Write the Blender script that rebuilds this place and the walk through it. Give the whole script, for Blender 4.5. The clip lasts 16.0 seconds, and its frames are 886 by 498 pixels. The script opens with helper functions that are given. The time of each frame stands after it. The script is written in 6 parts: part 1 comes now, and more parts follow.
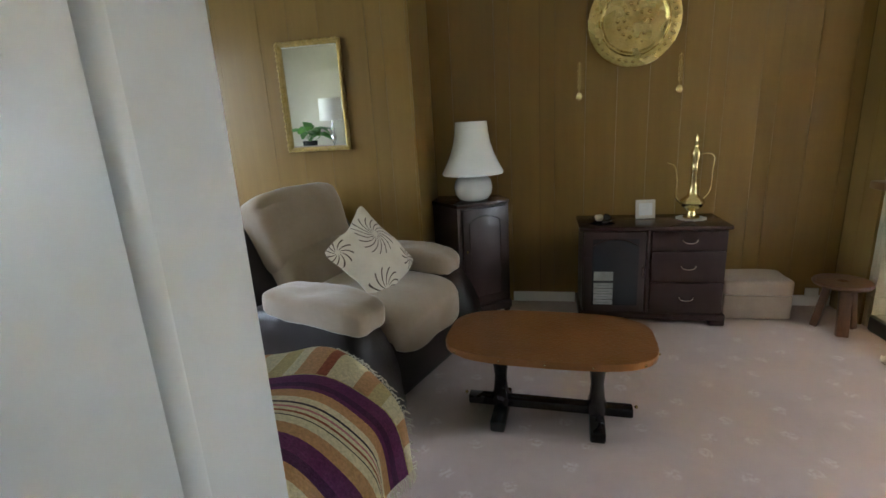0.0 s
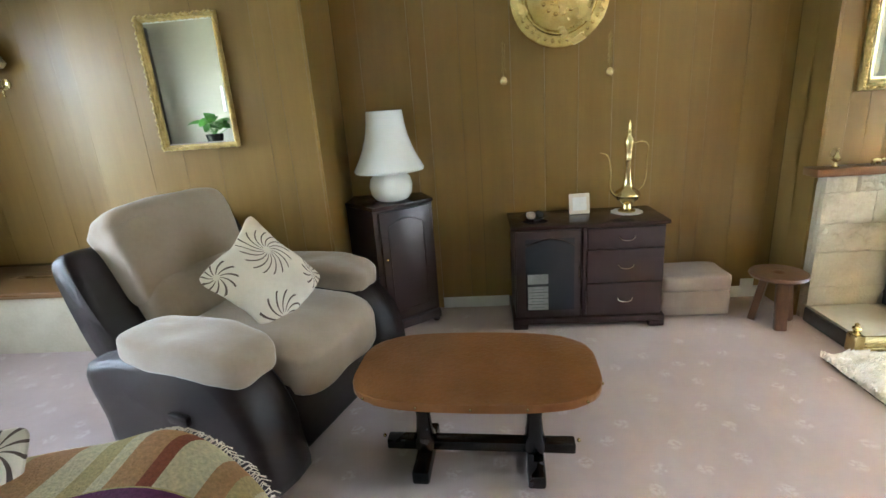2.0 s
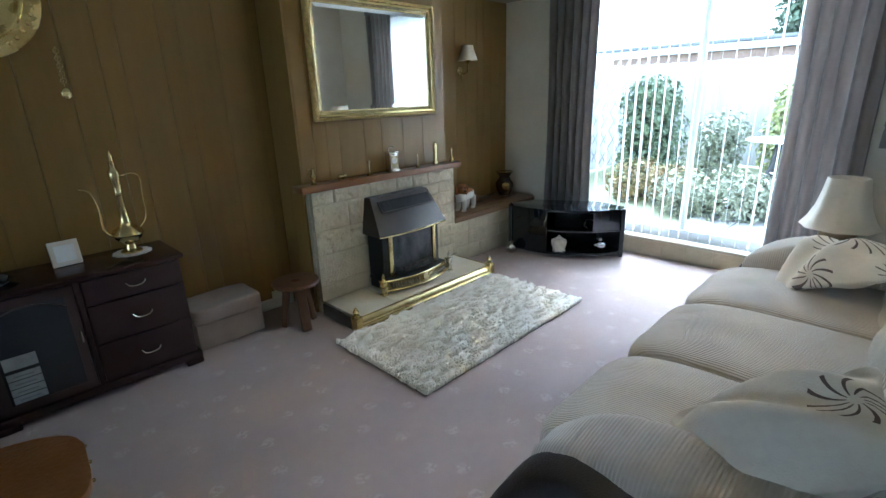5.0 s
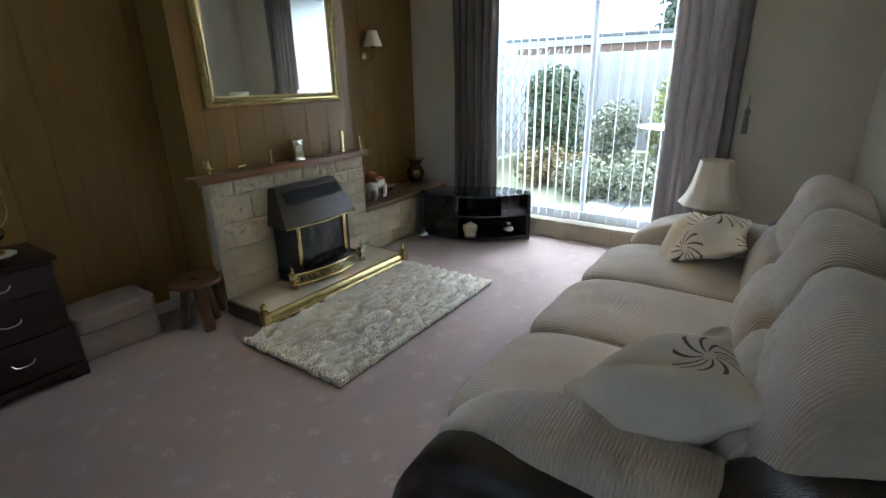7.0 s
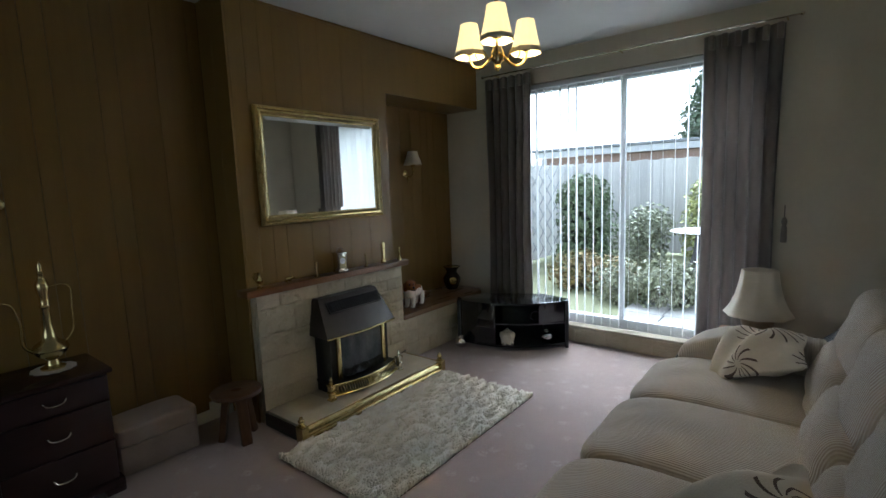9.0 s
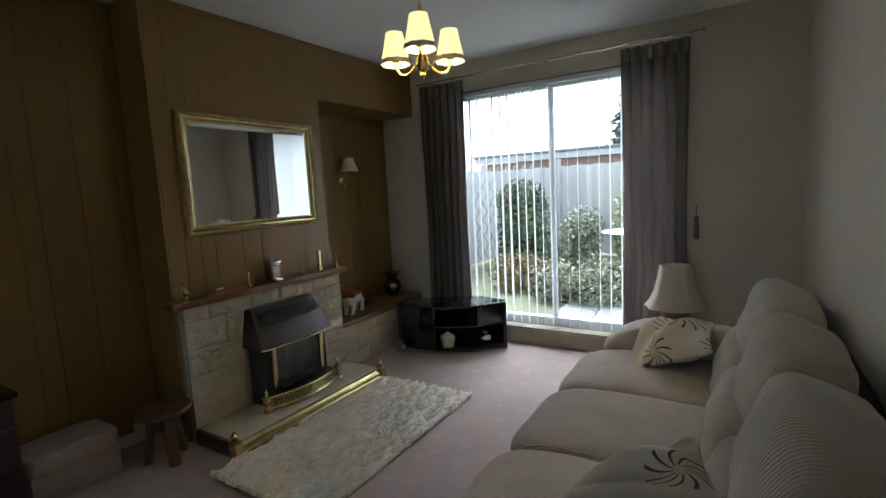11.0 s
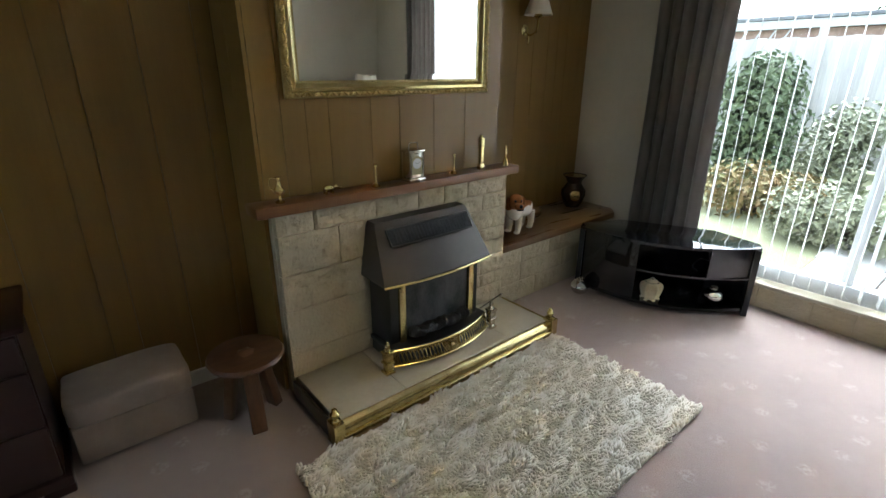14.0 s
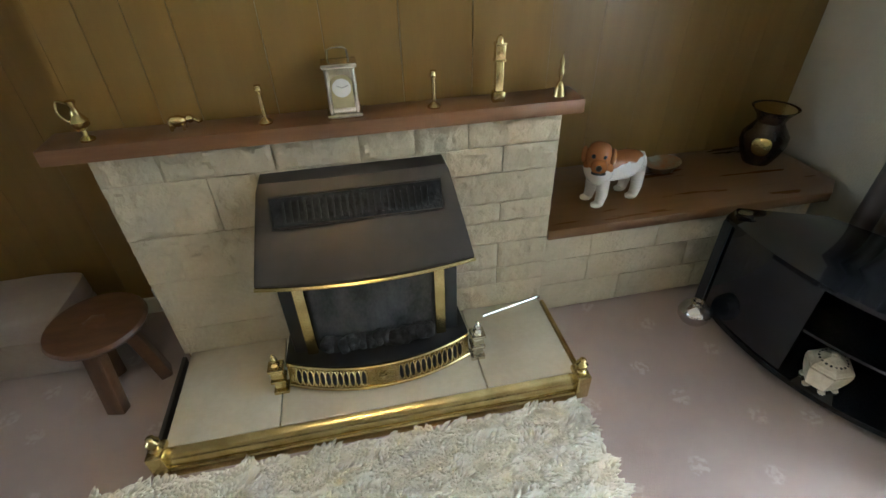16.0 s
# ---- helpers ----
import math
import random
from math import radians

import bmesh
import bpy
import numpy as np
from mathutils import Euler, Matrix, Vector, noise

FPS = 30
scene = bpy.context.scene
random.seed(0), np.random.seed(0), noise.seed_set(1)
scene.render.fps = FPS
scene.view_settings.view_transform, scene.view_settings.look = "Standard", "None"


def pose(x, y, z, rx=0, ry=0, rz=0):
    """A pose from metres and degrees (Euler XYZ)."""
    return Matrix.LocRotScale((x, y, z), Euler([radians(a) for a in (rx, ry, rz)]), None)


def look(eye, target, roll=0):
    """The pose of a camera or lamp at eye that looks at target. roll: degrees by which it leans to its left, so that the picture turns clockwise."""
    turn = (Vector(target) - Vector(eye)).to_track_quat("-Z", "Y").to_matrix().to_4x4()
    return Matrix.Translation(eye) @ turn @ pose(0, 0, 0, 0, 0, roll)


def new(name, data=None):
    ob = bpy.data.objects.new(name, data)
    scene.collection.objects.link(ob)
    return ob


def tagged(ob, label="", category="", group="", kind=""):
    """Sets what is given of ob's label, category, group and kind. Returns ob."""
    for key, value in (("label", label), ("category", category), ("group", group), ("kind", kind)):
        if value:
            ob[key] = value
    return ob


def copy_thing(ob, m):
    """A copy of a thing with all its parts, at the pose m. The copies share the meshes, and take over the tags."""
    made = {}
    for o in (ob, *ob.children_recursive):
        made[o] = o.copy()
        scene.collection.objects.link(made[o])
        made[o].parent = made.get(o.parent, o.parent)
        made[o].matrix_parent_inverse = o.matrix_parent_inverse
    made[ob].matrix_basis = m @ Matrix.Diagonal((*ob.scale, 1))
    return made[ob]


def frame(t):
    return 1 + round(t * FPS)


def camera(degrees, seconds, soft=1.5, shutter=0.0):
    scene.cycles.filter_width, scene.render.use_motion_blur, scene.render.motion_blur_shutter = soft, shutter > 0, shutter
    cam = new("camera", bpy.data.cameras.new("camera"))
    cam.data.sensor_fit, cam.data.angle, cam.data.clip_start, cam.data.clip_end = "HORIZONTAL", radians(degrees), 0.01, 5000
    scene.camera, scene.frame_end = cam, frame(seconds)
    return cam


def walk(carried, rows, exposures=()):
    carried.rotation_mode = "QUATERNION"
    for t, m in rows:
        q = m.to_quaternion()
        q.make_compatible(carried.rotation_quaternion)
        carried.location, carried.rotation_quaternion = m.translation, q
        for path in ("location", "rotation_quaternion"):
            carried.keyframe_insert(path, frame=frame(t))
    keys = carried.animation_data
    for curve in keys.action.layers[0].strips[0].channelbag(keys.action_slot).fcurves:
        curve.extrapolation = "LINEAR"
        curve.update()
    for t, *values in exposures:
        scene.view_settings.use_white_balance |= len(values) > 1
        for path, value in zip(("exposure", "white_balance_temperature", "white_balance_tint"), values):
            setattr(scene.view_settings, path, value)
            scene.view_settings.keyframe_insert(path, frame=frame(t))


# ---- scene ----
cam = camera(85.5, 16.0)
PATH = [
    (0, (0.343, 0.374, 1.358), (-0.062, 2.263, 0.842), -3.4),
    (0.5, (0.338, 0.496, 1.37), (0.151, 2.412, 0.831), -4.1),
    (1, (0.344, 0.577, 1.364), (0.344, 2.493, 0.79), -4.9),
    (1.5, (0.393, 0.682, 1.352), (0.351, 2.596, 0.774), -4.3),
    (2, (0.416, 0.781, 1.36), (0.25, 2.688, 0.779), -4.2),
    (2.5, (0.431, 0.889, 1.392), (0.347, 2.798, 0.8), -4.6),
    (3, (0.482, 0.928, 1.373), (0.714, 2.822, 0.776), -2.8),
    (3.5, (0.563, 0.912, 1.37), (1.164, 2.721, 0.767), -1.3),
    (4, (0.628, 0.872, 1.39), (1.518, 2.56, 0.79), -0.9),
    (4.5, (0.724, 0.8, 1.368), (1.888, 2.318, 0.786), -1.2),
    (5, (0.742, 0.766, 1.402), (2.083, 2.118, 0.792), -1.9),
    (5.2, (0.703, 0.763, 1.403), (2.121, 2.035, 0.792), -1.8),
    (7.3, (0.778, 0.703, 1.398), (2.325, 1.787, 0.742), -1.3),
    (7.5, (0.777, 0.695, 1.405), (2.325, 1.805, 0.796), -1.7),
    (8, (0.738, 0.751, 1.434), (2.293, 1.924, 0.979), -2.4),
    (8.5, (0.725, 0.754, 1.464), (2.278, 1.969, 1.126), -2.5),
    (9, (0.726, 0.74, 1.476), (2.274, 1.98, 1.218), -2.1),
    (9.5, (0.72, 0.738, 1.481), (2.266, 1.989, 1.271), -1.7),
    (9.7, (0.723, 0.744, 1.479), (2.272, 1.991, 1.265), -1.7),
    (11.8, (0.771, 0.619, 1.454), (2.5, 1.595, 1.21), -3.5),
    (12, (0.791, 0.678, 1.448), (2.454, 1.756, 1.178), -3.8),
    (12.5, (0.942, 1.033, 1.395), (2.38, 2.393, 1.105), -5.0),
    (13, (1.156, 1.263, 1.466), (2.31, 2.863, 1.139), -4.0),
    (13.5, (1.367, 1.455, 1.413), (2.542, 3.008, 0.956), -1.8),
    (14, (1.632, 1.683, 1.378), (2.829, 3.122, 0.675), 0.3),
    (14.5, (1.962, 1.87, 1.377), (3.026, 3.305, 0.478), 0.2),
    (15, (2.316, 2.048, 1.355), (3.134, 3.517, 0.273), -1.5),
    (15.5, (2.633, 2.181, 1.395), (3.238, 3.694, 0.235), -3.1),
    (16, (2.964, 2.178, 1.365), (3.256, 3.761, 0.178), -1.7),
]
# seconds, stops, kelvin, tint
EXPOSURES = [
    (0, 4.45, 5700, 5), (1.5, 5.1, 5600, 4), (3.0, 5.5, 5200, 1), (4.0, 5.0, 4850, 1), (5.0, 3.72, 4750, 1), (7.5, 2.95, 5250, 4),
    (9.0, 2.42, 5300, 4), (12.0, 2.35, 5500, 6), (13.0, 2.55, 5500, 5), (14.0, 3.15, 5600, 3), (15.0, 3.27, 5550, 1), (16.0, 3.8, 5450, 1),
]
walk(cam, [(t, look(eye, target, roll)) for t, eye, target, roll in PATH], EXPOSURES)

# ---- daylight ----
world = bpy.data.worlds.new("overcast_sky")
scene.world = world
world.use_nodes = True
wn = world.node_tree
sky = wn.nodes.new("ShaderNodeTexSky")
sky.sky_type = "NISHITA"
sky.sun_disc = False
sky.sun_elevation = radians(58)
sky.sun_rotation = radians(48)
sky.dust_density = 4.0
soften = wn.nodes.new("ShaderNodeHueSaturation")
soften.inputs["Saturation"].default_value = 0.25
wn.links.new(sky.outputs[0], soften.inputs["Color"])
wn.links.new(soften.outputs[0], wn.nodes["Background"].inputs["Color"])
wn.nodes["Background"].inputs["Strength"].default_value = 0.15
sun = new("sun", bpy.data.lights.new("sun", "SUN"))
sun.data.energy, sun.data.angle, sun.data.color = 0.5, radians(45), (1.0, 0.98, 0.94)
sun.matrix_world = look((9.2, 6.4, 11.9), (4, 1.7, 0.6))
# the front window's share of the sky
front = new("front_window_light", bpy.data.lights.new("front_window_light", "AREA"))
front.data.shape, front.data.size, front.data.size_y, front.data.energy, front.data.color = "RECTANGLE", 1.9, 1.35, 0.23, (0.93, 0.97, 1.0)
front.matrix_world = look((-3.22, 1.92, 1.5), (0, 1.92, 1.5))


# ---- materials ----
def mat(name, a, b=None, rough=0.6, metal=0.0, scale=6.0, stretch=(1, 1, 1), detail=4.0, bump=0.0, bump_scale=None, spec=0.5, sheen=0.0, rough_var=0.1, trans=0.0):
    """A material whose colour wanders between a and b at two scales, with fine relief."""
    m = bpy.data.materials.new(name)
    m.use_nodes = True
    n, l = m.node_tree.nodes, m.node_tree.links
    p = n["Principled BSDF"]
    co = n.new("ShaderNodeTexCoord")
    mp = n.new("ShaderNodeMapping")
    mp.inputs["Scale"].default_value = stretch
    l.new(co.outputs["Object"], mp.inputs["Vector"])
    big = n.new("ShaderNodeTexNoise")
    big.inputs["Scale"].default_value, big.inputs["Detail"].default_value = scale, detail
    fine = n.new("ShaderNodeTexNoise")
    fine.inputs["Scale"].default_value, fine.inputs["Detail"].default_value = scale * 9, 3
    l.new(mp.outputs[0], big.inputs["Vector"])
    l.new(mp.outputs[0], fine.inputs["Vector"])
    mix = n.new("ShaderNodeMath")
    mix.operation = "MULTIPLY_ADD"
    mix.inputs[1].default_value, mix.inputs[2].default_value = 0.35, -0.17
    l.new(fine.outputs["Fac"], mix.inputs[0])
    add = n.new("ShaderNodeMath")
    add.operation = "ADD"
    l.new(big.outputs["Fac"], add.inputs[0])
    l.new(mix.outputs[0], add.inputs[1])
    ramp = n.new("ShaderNodeValToRGB")
    b = b or tuple(c * 0.8 for c in a)
    ramp.color_ramp.elements[0].position, ramp.color_ramp.elements[1].position = 0.3, 0.7
    ramp.color_ramp.elements[0].color, ramp.color_ramp.elements[1].color = (*b, 1), (*a, 1)
    l.new(add.outputs[0], ramp.inputs[0])
    l.new(ramp.outputs[0], p.inputs["Base Color"])
    rr = n.new("ShaderNodeMapRange")
    rr.inputs["To Min"].default_value, rr.inputs["To Max"].default_value = max(0.02, rough - rough_var), min(1, rough + rough_var)
    l.new(big.outputs["Fac"], rr.inputs["Value"])
    l.new(rr.outputs[0], p.inputs["Roughness"])
    p.inputs["Metallic"].default_value = metal
    p.inputs["Specular IOR Level"].default_value = spec
    p.inputs["Sheen Weight"].default_value = sheen
    p.inputs["Transmission Weight"].default_value = trans
    if bump:
        bm_ = n.new("ShaderNodeBump")
        bm_.inputs["Strength"].default_value, bm_.inputs["Distance"].default_value = bump, 0.01
        src = fine
        if bump_scale:
            src = n.new("ShaderNodeTexNoise")
            src.inputs["Scale"].default_value, src.inputs["Detail"].default_value = bump_scale, 4
            l.new(mp.outputs[0], src.inputs["Vector"])
        l.new(src.outputs["Fac"], bm_.inputs["Height"])
        l.new(bm_.outputs[0], p.inputs["Normal"])
    m.diffuse_color = (*a, 1)
    return m


def nodes_of(m):
    return m.node_tree.nodes, m.node_tree.links, m.node_tree.nodes["Principled BSDF"]


def vary_by_piece(m, amount=0.25):
    """Each piece a little lighter or darker than its neighbour."""
    n, l, p = nodes_of(m)
    link = p.inputs["Base Color"].links[0]
    src = link.from_socket
    info = n.new("ShaderNodeObjectInfo")
    mr = n.new("ShaderNodeMapRange")
    mr.inputs["To Min"].default_value, mr.inputs["To Max"].default_value = 1 - amount, 1 + amount
    l.new(info.outputs["Random"], mr.inputs["Value"])
    hsv = n.new("ShaderNodeHueSaturation")
    l.new(mr.outputs[0], hsv.inputs["Value"])
    l.new(src, hsv.inputs["Color"])
    l.new(hsv.outputs[0], p.inputs["Base Color"])
    return m


PANEL = vary_by_piece(mat("teak_panelling", (0.24, 0.146, 0.038), (0.212, 0.127, 0.032), rough=0.33, scale=2.2, stretch=(9, 9, 0.6), bump=0.04, spec=0.45), 0.035)
GROOVE = mat("panel_groove", (0.07, 0.042, 0.012), rough=0.7)
PAINT = mat("magnolia_paint", (0.66, 0.61, 0.5), (0.61, 0.56, 0.455), rough=0.75, scale=3, bump=0.25, bump_scale=130)
CEIL = mat("ceiling_paint", (0.74, 0.73, 0.71), (0.69, 0.68, 0.66), rough=0.85, scale=2, bump=0.3, bump_scale=90)
WHITE = mat("white_gloss_paint", (0.78, 0.78, 0.77), (0.73, 0.73, 0.71), rough=0.3, scale=5, bump=0.03)
ALU = mat("window_frame_white", (0.72, 0.73, 0.74), (0.64, 0.65, 0.67), rough=0.35, scale=5)
MAHOG = mat("mahogany_veneer", (0.032, 0.0155, 0.0138), (0.026, 0.0125, 0.0112), rough=0.34, rough_var=0.02, scale=2.5, stretch=(2, 2, 12), bump=0.04)
MAHOG_TOP = mat("mahogany_top", (0.032, 0.0155, 0.014), (0.026, 0.0125, 0.0113), rough=0.17, rough_var=0.02, scale=2.5, stretch=(2, 12, 2))
MANTEL = mat("mantel_wood", (0.23, 0.115, 0.05), (0.17, 0.08, 0.034), rough=0.35, scale=2.5, stretch=(1, 10, 10), bump=0.05)
SHELFW = mat("alcove_shelf_wood", (0.17, 0.09, 0.036), (0.14, 0.072, 0.028), rough=0.3, scale=2.5, stretch=(1, 10, 10), bump=0.05)
OAK = mat("stool_oak", (0.14, 0.066, 0.03), (0.08, 0.035, 0.016), rough=0.4, scale=5, stretch=(2, 8, 2), bump=0.1)
PINE = mat("side_table_pine", (0.36, 0.18, 0.07), (0.25, 0.11, 0.04), rough=0.4, scale=3, stretch=(2, 10, 2), bump=0.05)
STONE = vary_by_piece(mat("buff_stone", (0.57, 0.5, 0.36), (0.47, 0.41, 0.285), rough=0.9, scale=7, bump=0.7, bump_scale=70), 0.05)
HEARTH = mat("hearth_slab", (0.55, 0.5, 0.38), (0.46, 0.41, 0.3), rough=0.6, scale=6, bump=0.1)
MORTAR = mat("mortar", (0.47, 0.42, 0.3), (0.39, 0.34, 0.25), rough=0.95, scale=20, bump=0.5)
BRASS = mat("polished_brass", (0.72, 0.6, 0.3), (0.54, 0.43, 0.18), rough=0.22, metal=1, scale=14, bump=0.06)
GILT = mat("gilt_frame", (0.66, 0.5, 0.2), (0.42, 0.3, 0.1), rough=0.35, metal=0.85, scale=40, bump=0.6, bump_scale=150)
SILVER = mat("silver_plate", (0.78, 0.75, 0.66), (0.6, 0.57, 0.48), rough=0.2, metal=1, scale=20)
CHROME = mat("chrome", (0.75, 0.75, 0.76), (0.65, 0.65, 0.66), rough=0.12, metal=1, scale=20)
MIRROR = mat("mirror_glass", (0.88, 0.9, 0.89), (0.86, 0.88, 0.87), rough=0.01, metal=1, rough_var=0.0, scale=2)
BLACKW = mat("ebonised_wood", (0.016, 0.014, 0.014), (0.009, 0.008, 0.008), rough=0.25, scale=8, bump=0.08)
LEATHER = mat("dark_brown_leather", (0.016, 0.0098, 0.0088), (0.0135, 0.0083, 0.0076), rough=0.36, rough_var=0.02, spec=0.38, scale=10, bump=0.3, bump_scale=240)
OPAL = mat("opal_glass", (0.86, 0.87, 0.84), (0.82, 0.83, 0.8), rough=0.12, scale=3)
SHADE = mat("cream_lampshade", (0.78, 0.71, 0.58), (0.7, 0.63, 0.5), rough=0.8, scale=8, bump=0.2, bump_scale=160, sheen=0.3)
WSHADE = mat("white_lampshade", (0.8, 0.78, 0.74), (0.74, 0.72, 0.68), rough=0.8, scale=8, bump=0.15, bump_scale=200)
POTTERY = mat("honey_pottery", (0.5, 0.4, 0.27), (0.42, 0.33, 0.21), rough=0.3, scale=7)
CURTAIN = mat("taupe_curtain", (0.25, 0.218, 0.195), (0.19, 0.166, 0.148), rough=0.7, scale=5, stretch=(1, 1, 0.3), bump=0.2, bump_scale=320, sheen=0.4)
BRONZE = mat("bronze_enamel_hood", (0.085, 0.072, 0.06), (0.065, 0.055, 0.046), rough=0.38, metal=0.5, scale=3)
BLACKM = mat("black_enamel", (0.015, 0.015, 0.016), (0.01, 0.01, 0.01), rough=0.4, scale=8)
COAL = mat("ceramic_coals", (0.035, 0.033, 0.032), (0.012, 0.012, 0.012), rough=0.9, scale=25, bump=1.0, bump_scale=60)
BLACKGLASS = mat("black_glass", (0.01, 0.011, 0.013), (0.008, 0.009, 0.011), rough=0.05, scale=2, rough_var=0.02, spec=0.7)
SMOKED = mat("smoked_glass_door", (0.035, 0.037, 0.04), (0.028, 0.03, 0.033), rough=0.1, scale=2, rough_var=0.03)
IVORY = mat("ivory_ceramic", (0.72, 0.66, 0.52), (0.55, 0.48, 0.34), rough=0.35, scale=26, bump=0.5, bump_scale=60)
PAPER = mat("paper_white", (0.72, 0.72, 0.7), (0.62, 0.63, 0.62), rough=0.7, scale=12)
INK = mat("grey_print", (0.18, 0.2, 0.2), rough=0.7)
POUFFE = mat("pouffe_fabric", (0.4, 0.32, 0.26), (0.33, 0.26, 0.21), rough=0.9, scale=8, bump=0.3, bump_scale=260, sheen=0.3)
DOILY = mat("white_lace", (0.76, 0.74, 0.7), rough=0.9, scale=60, bump=0.6)
BLIND = mat("blind_fabric", (0.82, 0.82, 0.8), (0.76, 0.76, 0.75), rough=0.8, scale=12, bump=0.1, bump_scale=300)
bn, bl = BLIND.node_tree.nodes, BLIND.node_tree.links
thin = bn.new("ShaderNodeBsdfTranslucent")
thin.inputs["Color"].default_value = (0.86, 0.87, 0.86, 1)
blend = bn.new("ShaderNodeMixShader")
blend.inputs[0].default_value = 0.55
bl.new(bn["Principled BSDF"].outputs[0], blend.inputs[1])
bl.new(thin.outputs[0], blend.inputs[2])
bl.new(blend.outputs[0], bn["Material Output"].inputs["Surface"])
PLANT = mat("leaf_green", (0.12, 0.3, 0.04), (0.05, 0.16, 0.02), rough=0.4, scale=9)
DARKPOT = mat("dark_glazed_pot", (0.03, 0.028, 0.025), rough=0.25)
SWHITE = mat("cream_linen", (0.66, 0.6, 0.5), (0.58, 0.52, 0.43), rough=0.9, scale=7, bump=0.25, bump_scale=220)
FRINGE = mat("cream_wool_fringe", (0.66, 0.6, 0.46), rough=0.95)


def glass(name, tint=(1, 1, 1), rough=0.0):
    m = bpy.data.materials.new(name)
    m.use_nodes = True
    n, l, p = nodes_of(m)
    p.inputs["Base Color"].default_value = (*tint, 1)
    p.inputs["Roughness"].default_value = rough
    p.inputs["Transmission Weight"].default_value = 1
    p.inputs["IOR"].default_value = 1.1
    return m


GLASS = glass("clear_glass")


def carpet_material():
    """Dusky pink pile with small pale sprigs in staggered rows."""
    m = mat("dusky_pink_carpet", (0.45, 0.355, 0.32), (0.385, 0.3, 0.27), rough=0.95, scale=2.2, bump=0.5, bump_scale=420, sheen=0.25)
    n, l, p = nodes_of(m)
    src = p.inputs["Base Color"].links[0].from_socket
    co = n.new("ShaderNodeTexCoord")
    warp = n.new("ShaderNodeTexNoise")
    warp.inputs["Scale"].default_value = 60
    wmix = n.new("ShaderNodeVectorMath")
    wmix.operation = "MULTIPLY_ADD"
    wmix.inputs[1].default_value = (0.03, 0.03, 0.0)
    l.new(co.outputs["Object"], warp.inputs["Vector"])
    l.new(warp.outputs["Color"], wmix.inputs[0])
    l.new(co.outputs["Object"], wmix.inputs[2])
    vor = n.new("ShaderNodeTexVoronoi")
    vor.inputs["Scale"].default_value, vor.inputs["Randomness"].default_value = 5.0, 0.75
    vor.voronoi_dimensions = "2D"
    rot = n.new("ShaderNodeMapping")
    rot.inputs["Rotation"].default_value = (0, 0, radians(40))
    l.new(wmix.outputs[0], rot.inputs["Vector"])
    l.new(rot.outputs[0], vor.inputs["Vector"])
    thr = n.new("ShaderNodeMapRange")
    thr.inputs["From Min"].default_value, thr.inputs["From Max"].default_value = 0.175, 0.12
    l.new(vor.outputs["Distance"], thr.inputs["Value"])
    pet = n.new("ShaderNodeTexNoise")
    pet.inputs["Scale"].default_value = 58
    l.new(co.outputs["Object"], pet.inputs["Vector"])
    pm = n.new("ShaderNodeMapRange")
    pm.inputs["From Min"].default_value, pm.inputs["From Max"].default_value = 0.42, 0.58
    l.new(pet.outputs["Fac"], pm.inputs["Value"])
    mul = n.new("ShaderNodeMath")
    mul.operation = "MULTIPLY"
    l.new(thr.outputs[0], mul.inputs[0])
    l.new(pm.outputs[0], mul.inputs[1])
    half = n.new("ShaderNodeMath")
    half.operation = "MULTIPLY"
    half.inputs[1].default_value = 0.36
    l.new(mul.outputs[0], half.inputs[0])
    mx = n.new("ShaderNodeMix")
    mx.data_type = "RGBA"
    l.new(half.outputs[0], mx.inputs["Factor"])
    l.new(src, mx.inputs["A"])
    mx.inputs["B"].default_value = (0.66, 0.6, 0.58, 1)
    l.new(mx.outputs["Result"], p.inputs["Base Color"])
    return m


CARPET = carpet_material()


def corduroy_material(axis="X", name="taupe_corduroy", a=(0.5, 0.435, 0.345), b=(0.43, 0.37, 0.29), ribs=104):
    """Ribbed plush; the ribs follow the given axis."""
    m = mat(name, a, b, rough=0.85, scale=6, sheen=0.5)
    n, l, p = nodes_of(m)
    co = n.new("ShaderNodeTexCoord")
    w = n.new("ShaderNodeTexWave")
    w.bands_direction = axis
    w.inputs["Scale"].default_value = ribs / 3.14
    w.inputs["Distortion"].default_value = 0.6
    w.inputs["Detail Scale"].default_value = 0.6
    l.new(co.outputs["Object"], w.inputs["Vector"])
    bp = n.new("ShaderNodeBump")
    bp.inputs["Strength"].default_value, bp.inputs["Distance"].default_value = 0.55, 0.0035
    l.new(w.outputs["Fac"], bp.inputs["Height"])
    l.new(bp.outputs[0], p.inputs["Normal"])
    return m


CORD = corduroy_material("Y")
CORDX = corduroy_material("X", "taupe_corduroy_across")
BEIGE = mat("beige_plush", (0.34, 0.262, 0.185), (0.285, 0.215, 0.145), rough=0.85, scale=5, bump=0.2, bump_scale=180, sheen=0.5)


